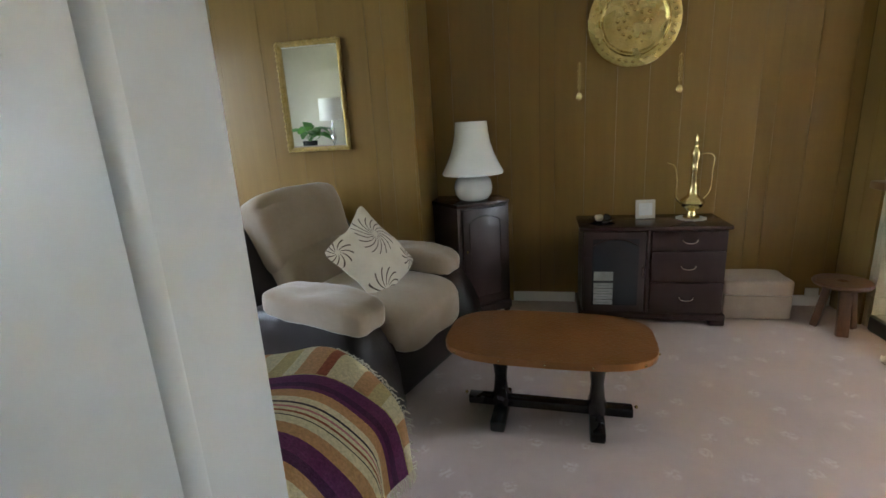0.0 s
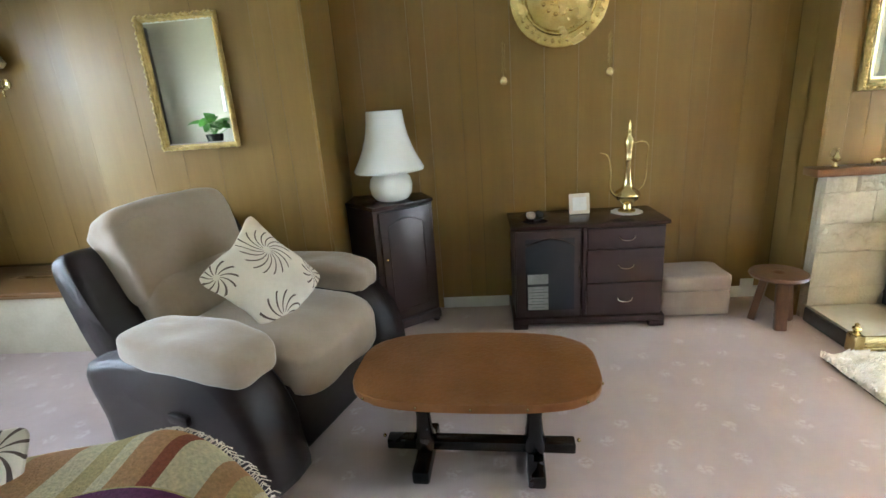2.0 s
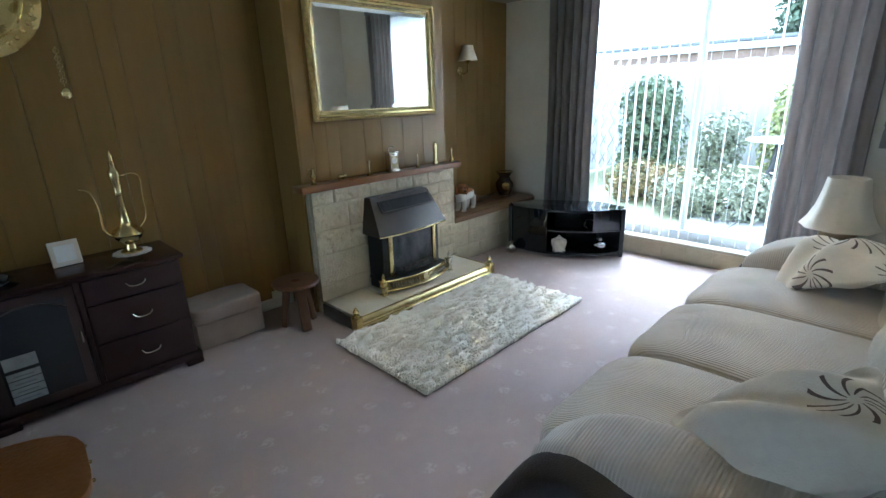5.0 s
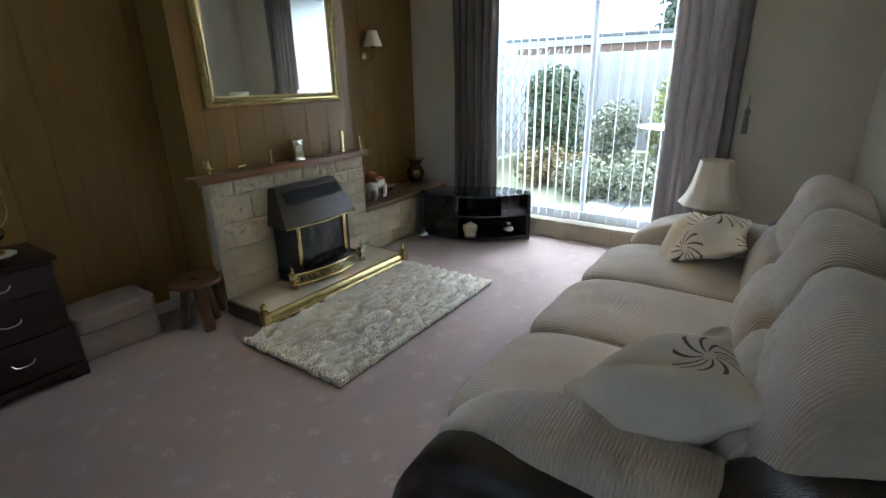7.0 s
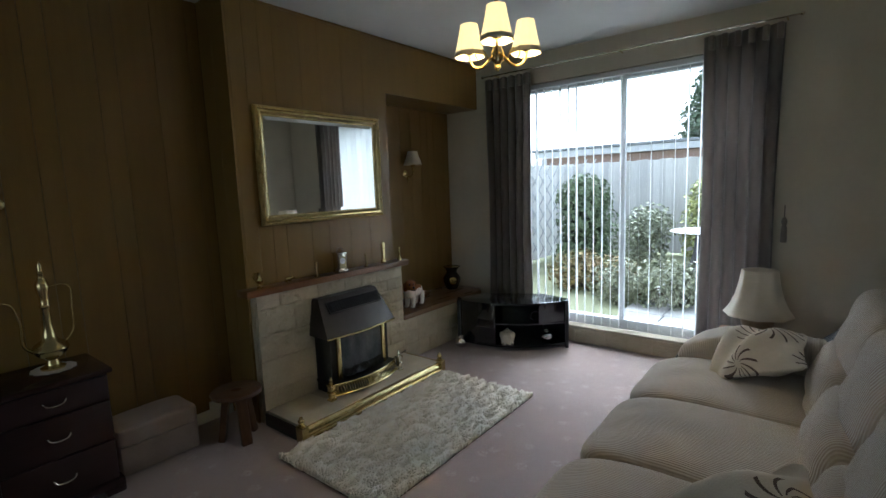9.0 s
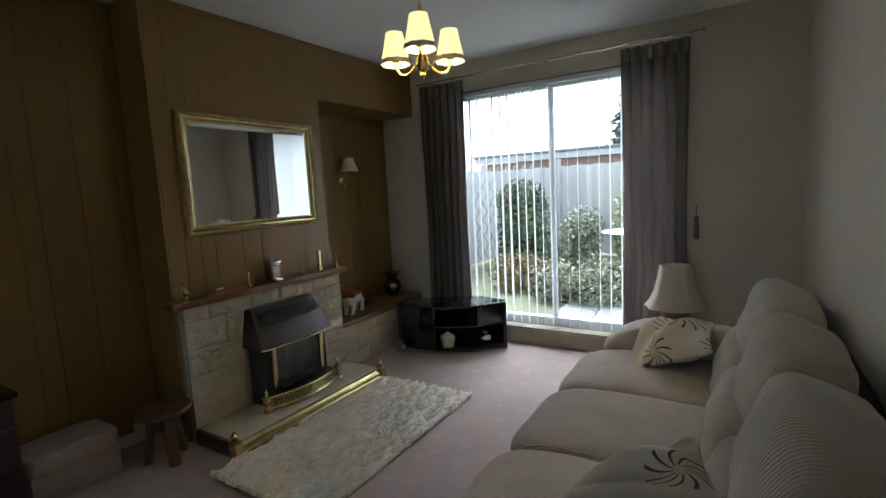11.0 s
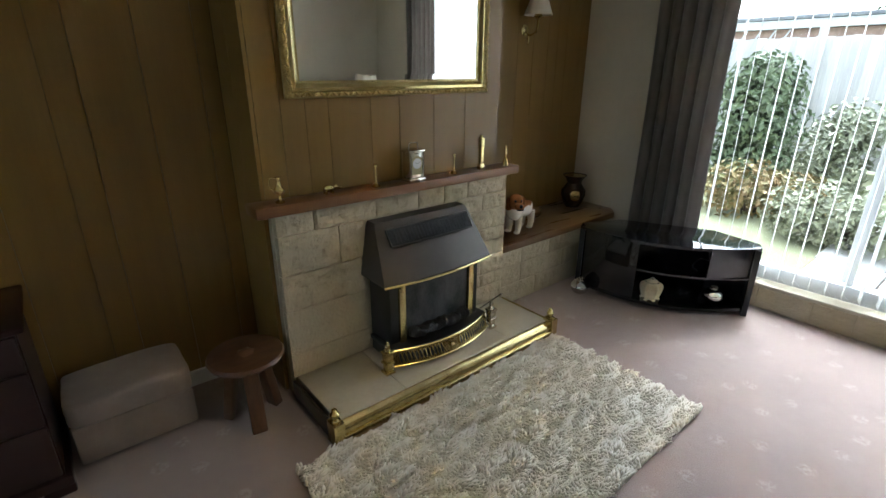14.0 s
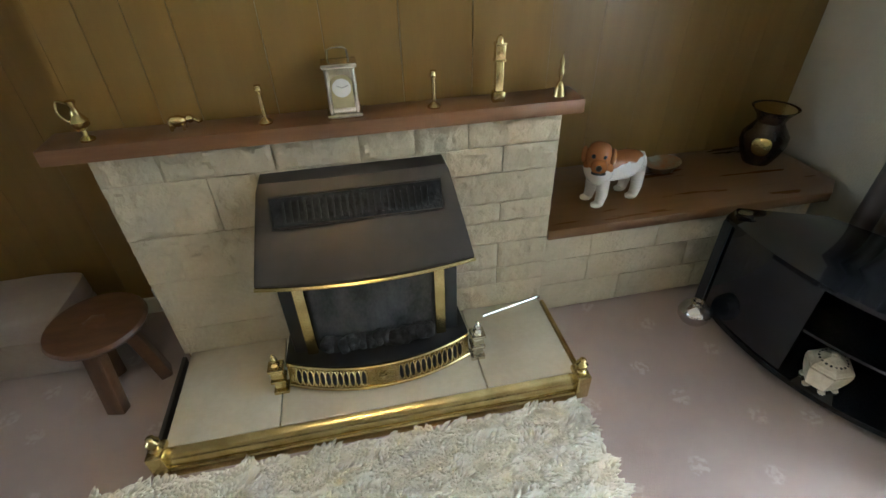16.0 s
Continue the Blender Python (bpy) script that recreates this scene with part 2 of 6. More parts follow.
def swirl_material():
    """Cream cotton with dark curved rays turning round two centres."""
    m = mat("swirl_print_cotton", (0.7, 0.64, 0.54), (0.62, 0.56, 0.46), rough=0.9, scale=6, bump=0.2, bump_scale=200)
    n, l, p = nodes_of(m)
    src = p.inputs["Base Color"].links[0].from_socket
    co = n.new("ShaderNodeTexCoord")

    def math_(op, x, y=None, z=None):
        k = n.new("ShaderNodeMath")
        k.operation = op
        for i, v in enumerate((x, y, z)):
            if v is None:
                continue
            if isinstance(v, (int, float)):
                k.inputs[i].default_value = v
            else:
                l.new(v, k.inputs[i])
        return k.outputs[0]

    sep = n.new("ShaderNodeSeparateXYZ")
    l.new(co.outputs["Object"], sep.inputs[0])
    total = None
    for cx, cy, rad, arms in ((-0.08, 0.07, 0.12, 16), (0.15, -0.13, 0.11, 13), (0.16, 0.17, 0.08, 11), (-0.17, -0.17, 0.08, 11), (-0.37, 0.31, 0.1, 13)):
        dx, dy = math_("SUBTRACT", sep.outputs[0], cx), math_("SUBTRACT", sep.outputs[1], cy)
        r = math_("SQRT", math_("ADD", math_("MULTIPLY", dx, dx), math_("MULTIPLY", dy, dy)))
        ang = math_("ARCTAN2", dy, dx)
        wave = math_("SINE", math_("ADD", math_("MULTIPLY", ang, arms), math_("MULTIPLY", r, 7.5 * arms)))
        line = math_("GREATER_THAN", wave, math_("MULTIPLY_ADD", r, 2.4, 0.58))
        inside = math_("MULTIPLY", math_("LESS_THAN", r, rad), math_("GREATER_THAN", r, rad * 0.16))
        hit = math_("MULTIPLY", line, inside)
        total = hit if total is None else math_("MAXIMUM", total, hit)
    mx = n.new("ShaderNodeMix")
    mx.data_type = "RGBA"
    l.new(total, mx.inputs["Factor"])
    l.new(src, mx.inputs["A"])
    mx.inputs["B"].default_value = (0.12, 0.085, 0.07, 1)
    l.new(mx.outputs["Result"], p.inputs["Base Color"])
    return m


SWIRL = swirl_material()


def copper_material():
    m = mat("hammered_copper", (0.4, 0.19, 0.07), (0.31, 0.14, 0.045), rough=0.38, metal=0.8, scale=5)
    n, l, p = nodes_of(m)
    co = n.new("ShaderNodeTexCoord")
    v = n.new("ShaderNodeTexVoronoi")
    v.inputs["Scale"].default_value = 75
    l.new(co.outputs["Object"], v.inputs["Vector"])
    bp = n.new("ShaderNodeBump")
    bp.inputs["Strength"].default_value, bp.inputs["Distance"].default_value = 0.4, 0.003
    l.new(v.outputs["Distance"], bp.inputs["Height"])
    l.new(bp.outputs[0], p.inputs["Normal"])
    return m


COPPER = copper_material()


def embossed_brass():
    """Brass with a beaten floral relief."""
    m = mat("embossed_brass", (0.82, 0.68, 0.3), (0.64, 0.5, 0.19), rough=0.26, metal=1, scale=10)
    n, l, p = nodes_of(m)
    co = n.new("ShaderNodeTexCoord")
    v = n.new("ShaderNodeTexVoronoi")
    v.inputs["Scale"].default_value = 26
    v.feature = "SMOOTH_F1"
    l.new(co.outputs["Object"], v.inputs["Vector"])
    bp = n.new("ShaderNodeBump")
    bp.inputs["Strength"].default_value, bp.inputs["Distance"].default_value = 0.5, 0.008
    l.new(v.outputs["Distance"], bp.inputs["Height"])
    l.new(bp.outputs[0], p.inputs["Normal"])
    return m


EMBOSS = embossed_brass()


def lit_shade_material():
    m = mat("lit_cream_shade", (0.8, 0.65, 0.4), (0.72, 0.56, 0.32), rough=0.8, scale=10)
    n, l, p = nodes_of(m)
    p.inputs["Emission Color"].default_value = (1.0, 0.66, 0.25, 1)
    p.inputs["Emission Strength"].default_value = 0.3
    return m


LIT = lit_shade_material()


def throw_material():
    """Woven throw: cream, orange, purple, rust and black bands of uneven width."""
    m = mat("striped_woven_throw", (0.6, 0.5, 0.3), rough=0.95, scale=8, bump=0.7, bump_scale=180)
    n, l, p = nodes_of(m)
    co = n.new("ShaderNodeTexCoord")
    sep = n.new("ShaderNodeSeparateXYZ")
    l.new(co.outputs["UV"], sep.inputs[0])

    def bands(stops, socket):
        r = n.new("ShaderNodeValToRGB")
        r.color_ramp.interpolation = "CONSTANT"
        els = r.color_ramp.elements
        els[0].position, els[0].color = 0.0, (*stops[0][1], 1)
        els[1].position, els[1].color = stops[1][0], (*stops[1][1], 1)
        for pos, c in stops[2:]:
            e = els.new(pos)
            e.color = (*c, 1)
        l.new(socket, r.inputs[0])
        return r.outputs[0]

    cream, straw, orange, rust, purple, plum, dark, pink = (0.72, 0.64, 0.4), (0.56, 0.45, 0.2), (0.54, 0.3, 0.13), (0.3, 0.09, 0.04), (0.16, 0.035, 0.12), (0.09, 0.025, 0.08), (0.05, 0.03, 0.04), (0.5, 0.2, 0.2)
    across = bands([(0.0, straw), (0.215, purple), (0.255, plum), (0.275, purple), (0.29, orange), (0.325, cream), (0.35, dark), (0.356, cream), (0.368, pink), (0.378, cream), (0.39, rust), (0.396, cream), (0.408, dark), (0.414, cream), (0.44, orange), (0.48, purple), (0.53, plum), (0.56, orange), (0.6, cream), (0.65, straw), (0.72, rust), (0.78, purple)], sep.outputs[1])
    along = bands([(0.0, cream), (0.08, orange), (0.14, cream), (0.2, straw), (0.26, orange), (0.34, cream), (0.4, straw), (0.46, cream), (0.5, orange), (0.56, rust), (0.59, cream), (0.68, orange), (0.74, straw), (0.8, cream), (0.88, orange), (0.94, cream)], sep.outputs[0])
    sel = n.new("ShaderNodeMath")
    sel.operation = "LESS_THAN"
    sel.inputs[1].default_value = 0.215
    l.new(sep.outputs[1], sel.inputs[0])
    mx = n.new("ShaderNodeMix")
    mx.data_type = "RGBA"
    l.new(sel.outputs[0], mx.inputs["Factor"])
    l.new(across, mx.inputs["A"])
    l.new(along, mx.inputs["B"])
    fl = n.new("ShaderNodeTexNoise")
    fl.inputs["Scale"].default_value = 120
    l.new(co.outputs["Object"], fl.inputs["Vector"])
    mr = n.new("ShaderNodeMapRange")
    mr.inputs["To Min"].default_value, mr.inputs["To Max"].default_value = 0.6, 1.4
    l.new(fl.outputs["Fac"], mr.inputs["Value"])
    hsv = n.new("ShaderNodeHueSaturation")
    l.new(mx.outputs["Result"], hsv.inputs["Color"])
    l.new(mr.outputs[0], hsv.inputs["Value"])
    l.new(hsv.outputs[0], p.inputs["Base Color"])
    return m


THROW = throw_material()


# ---- mesh helpers ----
def finish(bm, name, material, smooth=None):
    me = bpy.data.meshes.new(name)
    bmesh.ops.recalc_face_normals(bm, faces=bm.faces[:])
    if smooth is not None:
        for f in bm.faces:
            f.smooth = True
    bm.to_mesh(me)
    bm.free()
    for m in material if isinstance(material, (list, tuple)) else (material,):
        me.materials.append(m)
    if smooth:
        me.set_sharp_from_angle(angle=radians(smooth))
    return me


def part(name, bm, material, parent=None, label="", smooth=40):
    ob = new(name, finish(bm, name, material, smooth))
    ob.parent = parent
    if label:
        ob["label"] = label
    return ob


def thing(name, label, category, m=None, group="", kind=""):
    ob = new(name)
    ob.empty_display_size = 0.1
    if m is not None:
        ob.matrix_world = m
    return tagged(ob, label, category, group, kind)


def box(x0, x1, y0, y1, z0, z1, bevel=0.0, bm=None, seg=2):
    out = bm or bmesh.new()
    r = bmesh.ops.create_cube(out, size=1, matrix=Matrix.Translation(((x0 + x1) / 2, (y0 + y1) / 2, (z0 + z1) / 2)) @ Matrix.Diagonal((x1 - x0, y1 - y0, z1 - z0, 1)))
    if bevel:
        es = list({e for v in r["verts"] for e in v.link_edges})
        bmesh.ops.bevel(out, geom=es, offset=bevel, segments=seg, profile=0.5, affect="EDGES")
    return out


def lathe(profile, seg=24, bm=None, at=(0, 0, 0), wave=0.0, waves=8, squash=1.0, closed=False):
    """A turned shape from (radius, height) steps; wave lets the rim flare in scallops, closed joins its last step to its first."""
    out = bm or bmesh.new()
    rings = []
    for r, z in profile:
        ring = []
        for i in range(seg):
            a = 2 * math.pi * i / seg
            k = r * (1 + wave * math.cos(waves * a) * (1 if wave else 0))
            ring.append(out.verts.new((at[0] + k * math.cos(a), at[1] + squash * k * math.sin(a), at[2] + z)))
        rings.append(ring)
    for a, b in zip(rings, rings[1:]):
        for i in range(seg):
            out.faces.new((a[i], a[(i + 1) % seg], b[(i + 1) % seg], b[i]))
    if closed:
        for i in range(seg):
            out.faces.new((rings[-1][i], rings[-1][(i + 1) % seg], rings[0][(i + 1) % seg], rings[0][i]))
    elif profile[0][0] > 1e-4:
        out.faces.new(rings[0][::-1])
    if not closed and profile[-1][0] > 1e-4:
        out.faces.new(rings[-1])
    bmesh.ops.remove_doubles(out, verts=out.verts[:], dist=1e-5)
    return out


def tube(points, radius, seg=8, bm=None, taper=None):
    out = bm or bmesh.new()
    pts = [Vector(p) for p in points]
    rings = []
    for i, p in enumerate(pts):
        d = (pts[min(i + 1, len(pts) - 1)] - pts[max(i - 1, 0)]).normalized()
        u = d.orthogonal().normalized() if i == 0 else (rings[-1][1] - d * rings[-1][1].dot(d)).normalized()
        w = d.cross(u)
        k = radius if taper is None else radius + (taper - radius) * i / (len(pts) - 1)
        rings.append(([out.verts.new(p + k * (math.cos(2 * math.pi * j / seg) * u + math.sin(2 * math.pi * j / seg) * w)) for j in range(seg)], u))
    for (a, _), (b, _) in zip(rings, rings[1:]):
        for j in range(seg):
            out.faces.new((a[j], a[(j + 1) % seg], b[(j + 1) % seg], b[j]))
    out.faces.new(rings[0][0][::-1])
    out.faces.new(rings[-1][0])
    return out


def curve_points(points, n=6):
    """A smooth run through the given points."""
    p = [Vector(q) for q in points]
    p = [p[0] * 2 - p[1]] + p + [p[-1] * 2 - p[-2]]
    out = []
    for i in range(1, len(p) - 2):
        for j in range(n):
            t = j / n
            a, b, c, d = p[i - 1], p[i], p[i + 1], p[i + 2]
            out.append(0.5 * (2 * b + (c - a) * t + (2 * a - 5 * b + 4 * c - d) * t * t + (3 * b - a - 3 * c + d) * t ** 3))
    return out + [p[-2]]


def soft(size, n=12, e=5.0, m=None, shape=None, bm=None, lump=0.0):
    """A padded block: a box whose edges swell by the exponent e; shape bends it afterwards."""
    out = bm or bmesh.new()
    tmp = bmesh.new()
    bmesh.ops.create_cube(tmp, size=2)
    bmesh.ops.subdivide_edges(tmp, edges=tmp.edges[:], cuts=n, use_grid_fill=True)
    back = {}
    for v in tmp.verts:
        c = v.co.copy()
        big = max(abs(c.x), abs(c.y), abs(c.z))
        c *= big / (abs(c.x) ** e + abs(c.y) ** e + abs(c.z) ** e) ** (1 / e)
        c = Vector((c.x * size[0] / 2, c.y * size[1] / 2, c.z * size[2] / 2))
        if shape:
            c = Vector(shape(c))
        if lump:
            c += lump * noise.noise_vector(c * 7) + 0.28 * lump * noise.noise_vector(c * 21)
        back[v] = out.verts.new(m @ c if m is not None else c)
    for f in tmp.faces:
        out.faces.new([back[v] for v in f.verts])
    tmp.free()
    return out


def prism(outline, z0, z1, bm=None, bevel=0.0):
    """An upright block on a plan outline."""
    out = bm or bmesh.new()
    lo = [out.verts.new((x, y, z0)) for x, y in outline]
    hi = [out.verts.new((x, y, z1)) for x, y in outline]
    n = len(outline)
    fs = [out.faces.new(lo[::-1]), out.faces.new(hi)] + [out.faces.new((lo[i], lo[(i + 1) % n], hi[(i + 1) % n], hi[i])) for i in range(n)]
    if bevel:
        es = [e for e in {e for f in fs for e in f.edges}]
        bmesh.ops.bevel(out, geom=es, offset=bevel, segments=2, profile=0.5, affect="EDGES")
    return out


def ball(c, r, bm=None, seg=12, sc=(1, 1, 1)):
    out = bm or bmesh.new()
    bmesh.ops.create_uvsphere(out, u_segments=seg, v_segments=max(6, seg // 2), radius=r, matrix=Matrix.Translation(c) @ Matrix.Diagonal((*sc, 1)))
    return out


def structure(name, bm, material, label, category="wall", smooth=None):
    return tagged(part(name, bm, material, None, "", smooth), label, category, "", "structure")


# ---- shell of the room ----
XW, XE, YS, ZC = -3.2, 4.86, 0.3, 2.655
REC, BR1, BR2, ALC = 3.85, 3.54, 3.33, 3.93      # recess wall, the two breasts, alcove backs
B1L, B1R, B2L, B2R = 2.25, 3.56, -1.7, -0.42     # ends of the breasts

structure("floor", box(XW - 0.2, XE + 0.1, YS - 0.02, 4.1, -0.06, 0), CARPET, "dusky pink fitted carpet with small pale sprigs", "floor")
structure("floor_hall", box(-1.4, 1.8, -1.6, YS - 0.02, -0.06, -0.002), CARPET, "dusky pink carpet in the hall", "floor")
structure("ceiling", box(XW - 0.2, XE + 0.2, YS - 0.15, 4.1, ZC, ZC + 0.1), CEIL, "plain off-white ceiling", "ceiling")
structure("ceiling_hall", box(-1.4, 1.8, -1.6, YS - 0.15, 2.45, 2.55), CEIL, "plain off-white hall ceiling", "ceiling")
D0, D1 = -0.15, 0.66
s = box(XW - 0.2, D0, YS - 0.15, YS, 0, ZC)
box(D1, XE + 0.15, YS - 0.15, YS, 0, ZC, bm=s)
box(D0, D1, YS - 0.15, YS, 2.05, ZC, bm=s)
structure("wall_south", s, PAINT, "magnolia painted plaster wall with a doorway")
s = box(-1.4, -1.3, -1.6, YS - 0.15, 0, 2.45)
box(1.7, 1.8, -1.6, YS - 0.15, 0, 2.45, bm=s)
box(-1.3, 1.7, -1.6, -1.5, 0, 2.45, bm=s)
structure("wall_hall", s, PAINT, "magnolia painted hall walls")
W0, W1, WZ0, WZ1 = 1.1, 3.08, 0.16, 2.385
s = box(XE, XE + 0.2, YS - 0.15, W0, 0, ZC)
box(XE, XE + 0.2, W1, 4.1, 0, ZC, bm=s)
box(XE, XE + 0.2, W0, W1, WZ1, ZC, bm=s)
box(XE + 0.005, XE + 0.2, W0, W1, -0.2, WZ0 - 0.02, bm=s)
structure("wall_east", s, PAINT, "magnolia painted plaster wall round the patio window")
V0, V1 = 0.85, 3.0
s = box(XW - 0.2, XW, YS, V0, 0, ZC)
box(XW - 0.2, XW, V1, 4.1, 0, ZC, bm=s)
box(XW - 0.2, XW, V0, V1, 2.25, ZC, bm=s)
box(XW - 0.2, XW, V0, V1, 0, 0.75, bm=s)
structure("wall_west", s, PAINT, "magnolia painted plaster wall round the front window")
north = structure("wall_north", box(B2R - 0.02, B1L + 0.02, REC + 0.016, 4.1, 0, ZC), GROOVE, "teak panelled wall in the recess between two chimney breasts")
s = box(B1L + 0.016, B1R - 0.016, BR1 + 0.016, 4.1, 0, ZC)
breast = structure("chimney_breast", s, GROOVE, "teak panelled chimney breast above the stone fireplace")
breast_b = structure("chimney_breast_front", box(B2L + 0.016, B2R - 0.016, BR2 + 0.016, 4.1, 0, ZC), GROOVE, "teak panelled chimney breast behind the armchair")
alc_e = structure("wall_alcove_east", box(B1R, XE, ALC + 0.016, 4.1, 0, ZC), GROOVE, "teak panelled back of the alcove beside the window")
alc_w = structure("wall_alcove_west", box(XW, B2L, ALC + 0.016, 4.1, 0, ZC), GROOVE, "teak panelled back of the alcove beside the armchair")
beam_e = structure("beam_east", box(B1R - 0.02, XE - 0.002, BR1 + 0.004, ALC + 0.01, 2.232, ZC - 0.002, 0.003), PANEL, "teak panelled box beam over the alcove", "beam")
beam_w = structure("beam_west", box(XW + 0.002, B2L + 0.02, BR2 + 0.004, ALC + 0.01, 2.2, ZC - 0.002, 0.003), PANEL, "teak panelled box beam over the alcove", "beam")
structure("trim", box(B1L + 0.01, XE - 0.002, BR1 - 0.008, BR1 + 0.002, ZC - 0.02, ZC - 0.003, 0.003), PANEL, "thin wooden strip where panelling meets the ceiling", "trim")
s = box(0.13, 0.58, REC - 0.014, REC, 0, 0.075, 0.004)
box(1.5, B1L - 0.01, REC - 0.014, REC, 0, 0.075, 0.004, bm=s)
structure("baseboard", s, WHITE, "white painted skirting board under the panelling", "skirting")

# window, its frame and panes
win = thing("window_1", "tall white-framed sliding patio window onto the garden", "window", pose(XE + 0.1, 0, 0), "", "structure")
for y0, y1, z0, z1 in ((W0, W0 + 0.06, WZ0, WZ1), (W1 - 0.06, W1, WZ0, WZ1), (W0 + 0.06, W1 - 0.06, WZ1 - 0.07, WZ1), (W0 + 0.06, W1 - 0.06, WZ0, WZ0 + 0.09)):
    part("window_frame", box(-0.03, 0.05, y0, y1, z0, z1, 0.006), ALU, win)
YM = 2.11
part("mullion", box(-0.02, 0.02, YM - 0.016, YM + 0.016, WZ0 + 0.09, WZ1 - 0.07, 0.004), ALU, win)
part("mullion", box(0.022, 0.045, YM + 0.018, YM + 0.045, WZ0 + 0.09, WZ1 - 0.07, 0.005), ALU, win)
for y0, y1, x in ((W0 + 0.06, YM - 0.016, 0.0), (YM + 0.045, W1 - 0.06, 0.025)):
    pane = part("pane", box(x, x + 0.006, y0, y1, WZ0 + 0.09, WZ1 - 0.07), GLASS, win, "clear glass")
    pane.visible_shadow = False
west = thing("window_2", "white-framed front window", "window", pose(XW - 0.1, 0, 0), "", "structure")
for y0, y1, z0, z1 in ((V0, V0 + 0.06, 0.75, 2.25), (V1 - 0.06, V1, 0.75, 2.25), (V0 + 0.06, V1 - 0.06, 2.19, 2.25), (V0 + 0.06, V1 - 0.06, 0.75, 0.82), (1.9, 1.95, 0.82, 2.19)):
    part("window_frame", box(-0.03, 0.03, y0, y1, z0, z1, 0.005), ALU, west)
for y0, y1 in ((V0 + 0.06, 1.9), (1.95, V1 - 0.06)):
    pane = part("pane", box(-0.003, 0.003, y0, y1, 0.82, 2.19), GLASS, west, "clear glass")
    pane.visible_shadow = False

# panelled door, standing open into the room
door = thing("door_1", "white painted door standing open into the room", "door", pose(-0.15, 0.16, 0.0, 0, 0, -14.1), "", "structure")
part("leaf", box(-0.02, 0.018, 0.0, 0.684, 0.008, 2.0, 0.003), WHITE, door)
for z0, z1 in ((0.12, 1.88),):
    for a, b, c, d in ((0.1, 0.118, z0, z1), (0.565, 0.583, z0, z1), (0.118, 0.565, z0, z0 + 0.018), (0.118, 0.565, z1 - 0.018, z1)):
        strip = box(0.0178, 0.0235, a - 0.005, b + 0.005, c - 0.005, d + 0.005)
        for v in strip.verts:
            if v.co.x > 0.02:
                v.co.y += 0.007 if v.co.y < (a + b) / 2 else -0.007
                v.co.z += 0.007 if v.co.z < (c + d) / 2 else -0.007
        part("moulding", strip, WHITE, door)
structure("trim_door", box(D1 - 0.02, D1 + 0.05, YS, YS + 0.015, 0, 2.1, 0.004), WHITE, "white painted door architrave", "trim")


# ---- sofa and armchairs ----
def profile_block(outline, y0, y1, bevel):
    """A padded block with the given outline in x and z, from y0 to y1, its rims rounded."""
    cx = sum(p[0] for p in outline) / len(outline)
    cz = sum(p[1] for p in outline) / len(outline)
    bm = bmesh.new()
    rings = []
    for y, k in ((y0, 0.0), (y0, 0.82), (y0 + bevel * 0.3, 0.92), (y0 + bevel, 0.985), ((y0 + y1) / 2, 1.0), (y1 - bevel, 0.985), (y1 - bevel * 0.3, 0.92), (y1, 0.82), (y1, 0.0)):
        if k == 0.0:
            rings.append([bm.verts.new((cx, y, cz))])
        else:
            rings.append([bm.verts.new((cx + (x - cx) * k, y, cz + (z - cz) * k)) for x, z in outline])
    n = len(outline)
    for a, b in zip(rings, rings[1:]):
        for i in range(n):
            q = (i + 1) % n
            if len(a) == 1:
                bm.faces.new((a[0], b[q], b[i]))
            elif len(b) == 1:
                bm.faces.new((a[i], a[q], b[0]))
            else:
                bm.faces.new((a[i], a[q], b[q], b[i]))
    return bm


def smooth_outline(points, n=4):
    """A closed, rounded run through the given corners."""
    p = [Vector((x, z)) for x, z in points]
    out = []
    for i in range(len(p)):
        a, b, c, d = p[i - 1], p[i], p[(i + 1) % len(p)], p[(i + 2) % len(p)]
        for j in range(n):
            t = j / n
            q = 0.5 * (2 * b + (c - a) * t + (2 * a - 5 * b + 4 * c - d) * t * t + (3 * b - a - 3 * c + d) * t ** 3)
            out.append((q.x, q.y))
    return out


SIDE = [(-0.36, 0.03), (-0.42, 0.22), (-0.47, 0.42), (-0.3, 0.5), (0.05, 0.545), (0.24, 0.54), (0.36, 0.47), (0.45, 0.33), (0.475, 0.18), (0.455, 0.03), (0.05, 0.015)]
WING = [(-0.34, 0.36), (-0.48, 0.38), (-0.58, 0.6), (-0.64, 0.82), (-0.6, 0.87), (-0.52, 0.86), (-0.42, 0.68), (-0.32, 0.5)]

TALL_WING = [(-0.2, 0.36), (-0.48, 0.38), (-0.6, 0.6), (-0.64, 0.78), (-0.61, 0.82), (-0.5, 0.82), (-0.38, 0.77), (-0.28, 0.68), (-0.2, 0.58)]


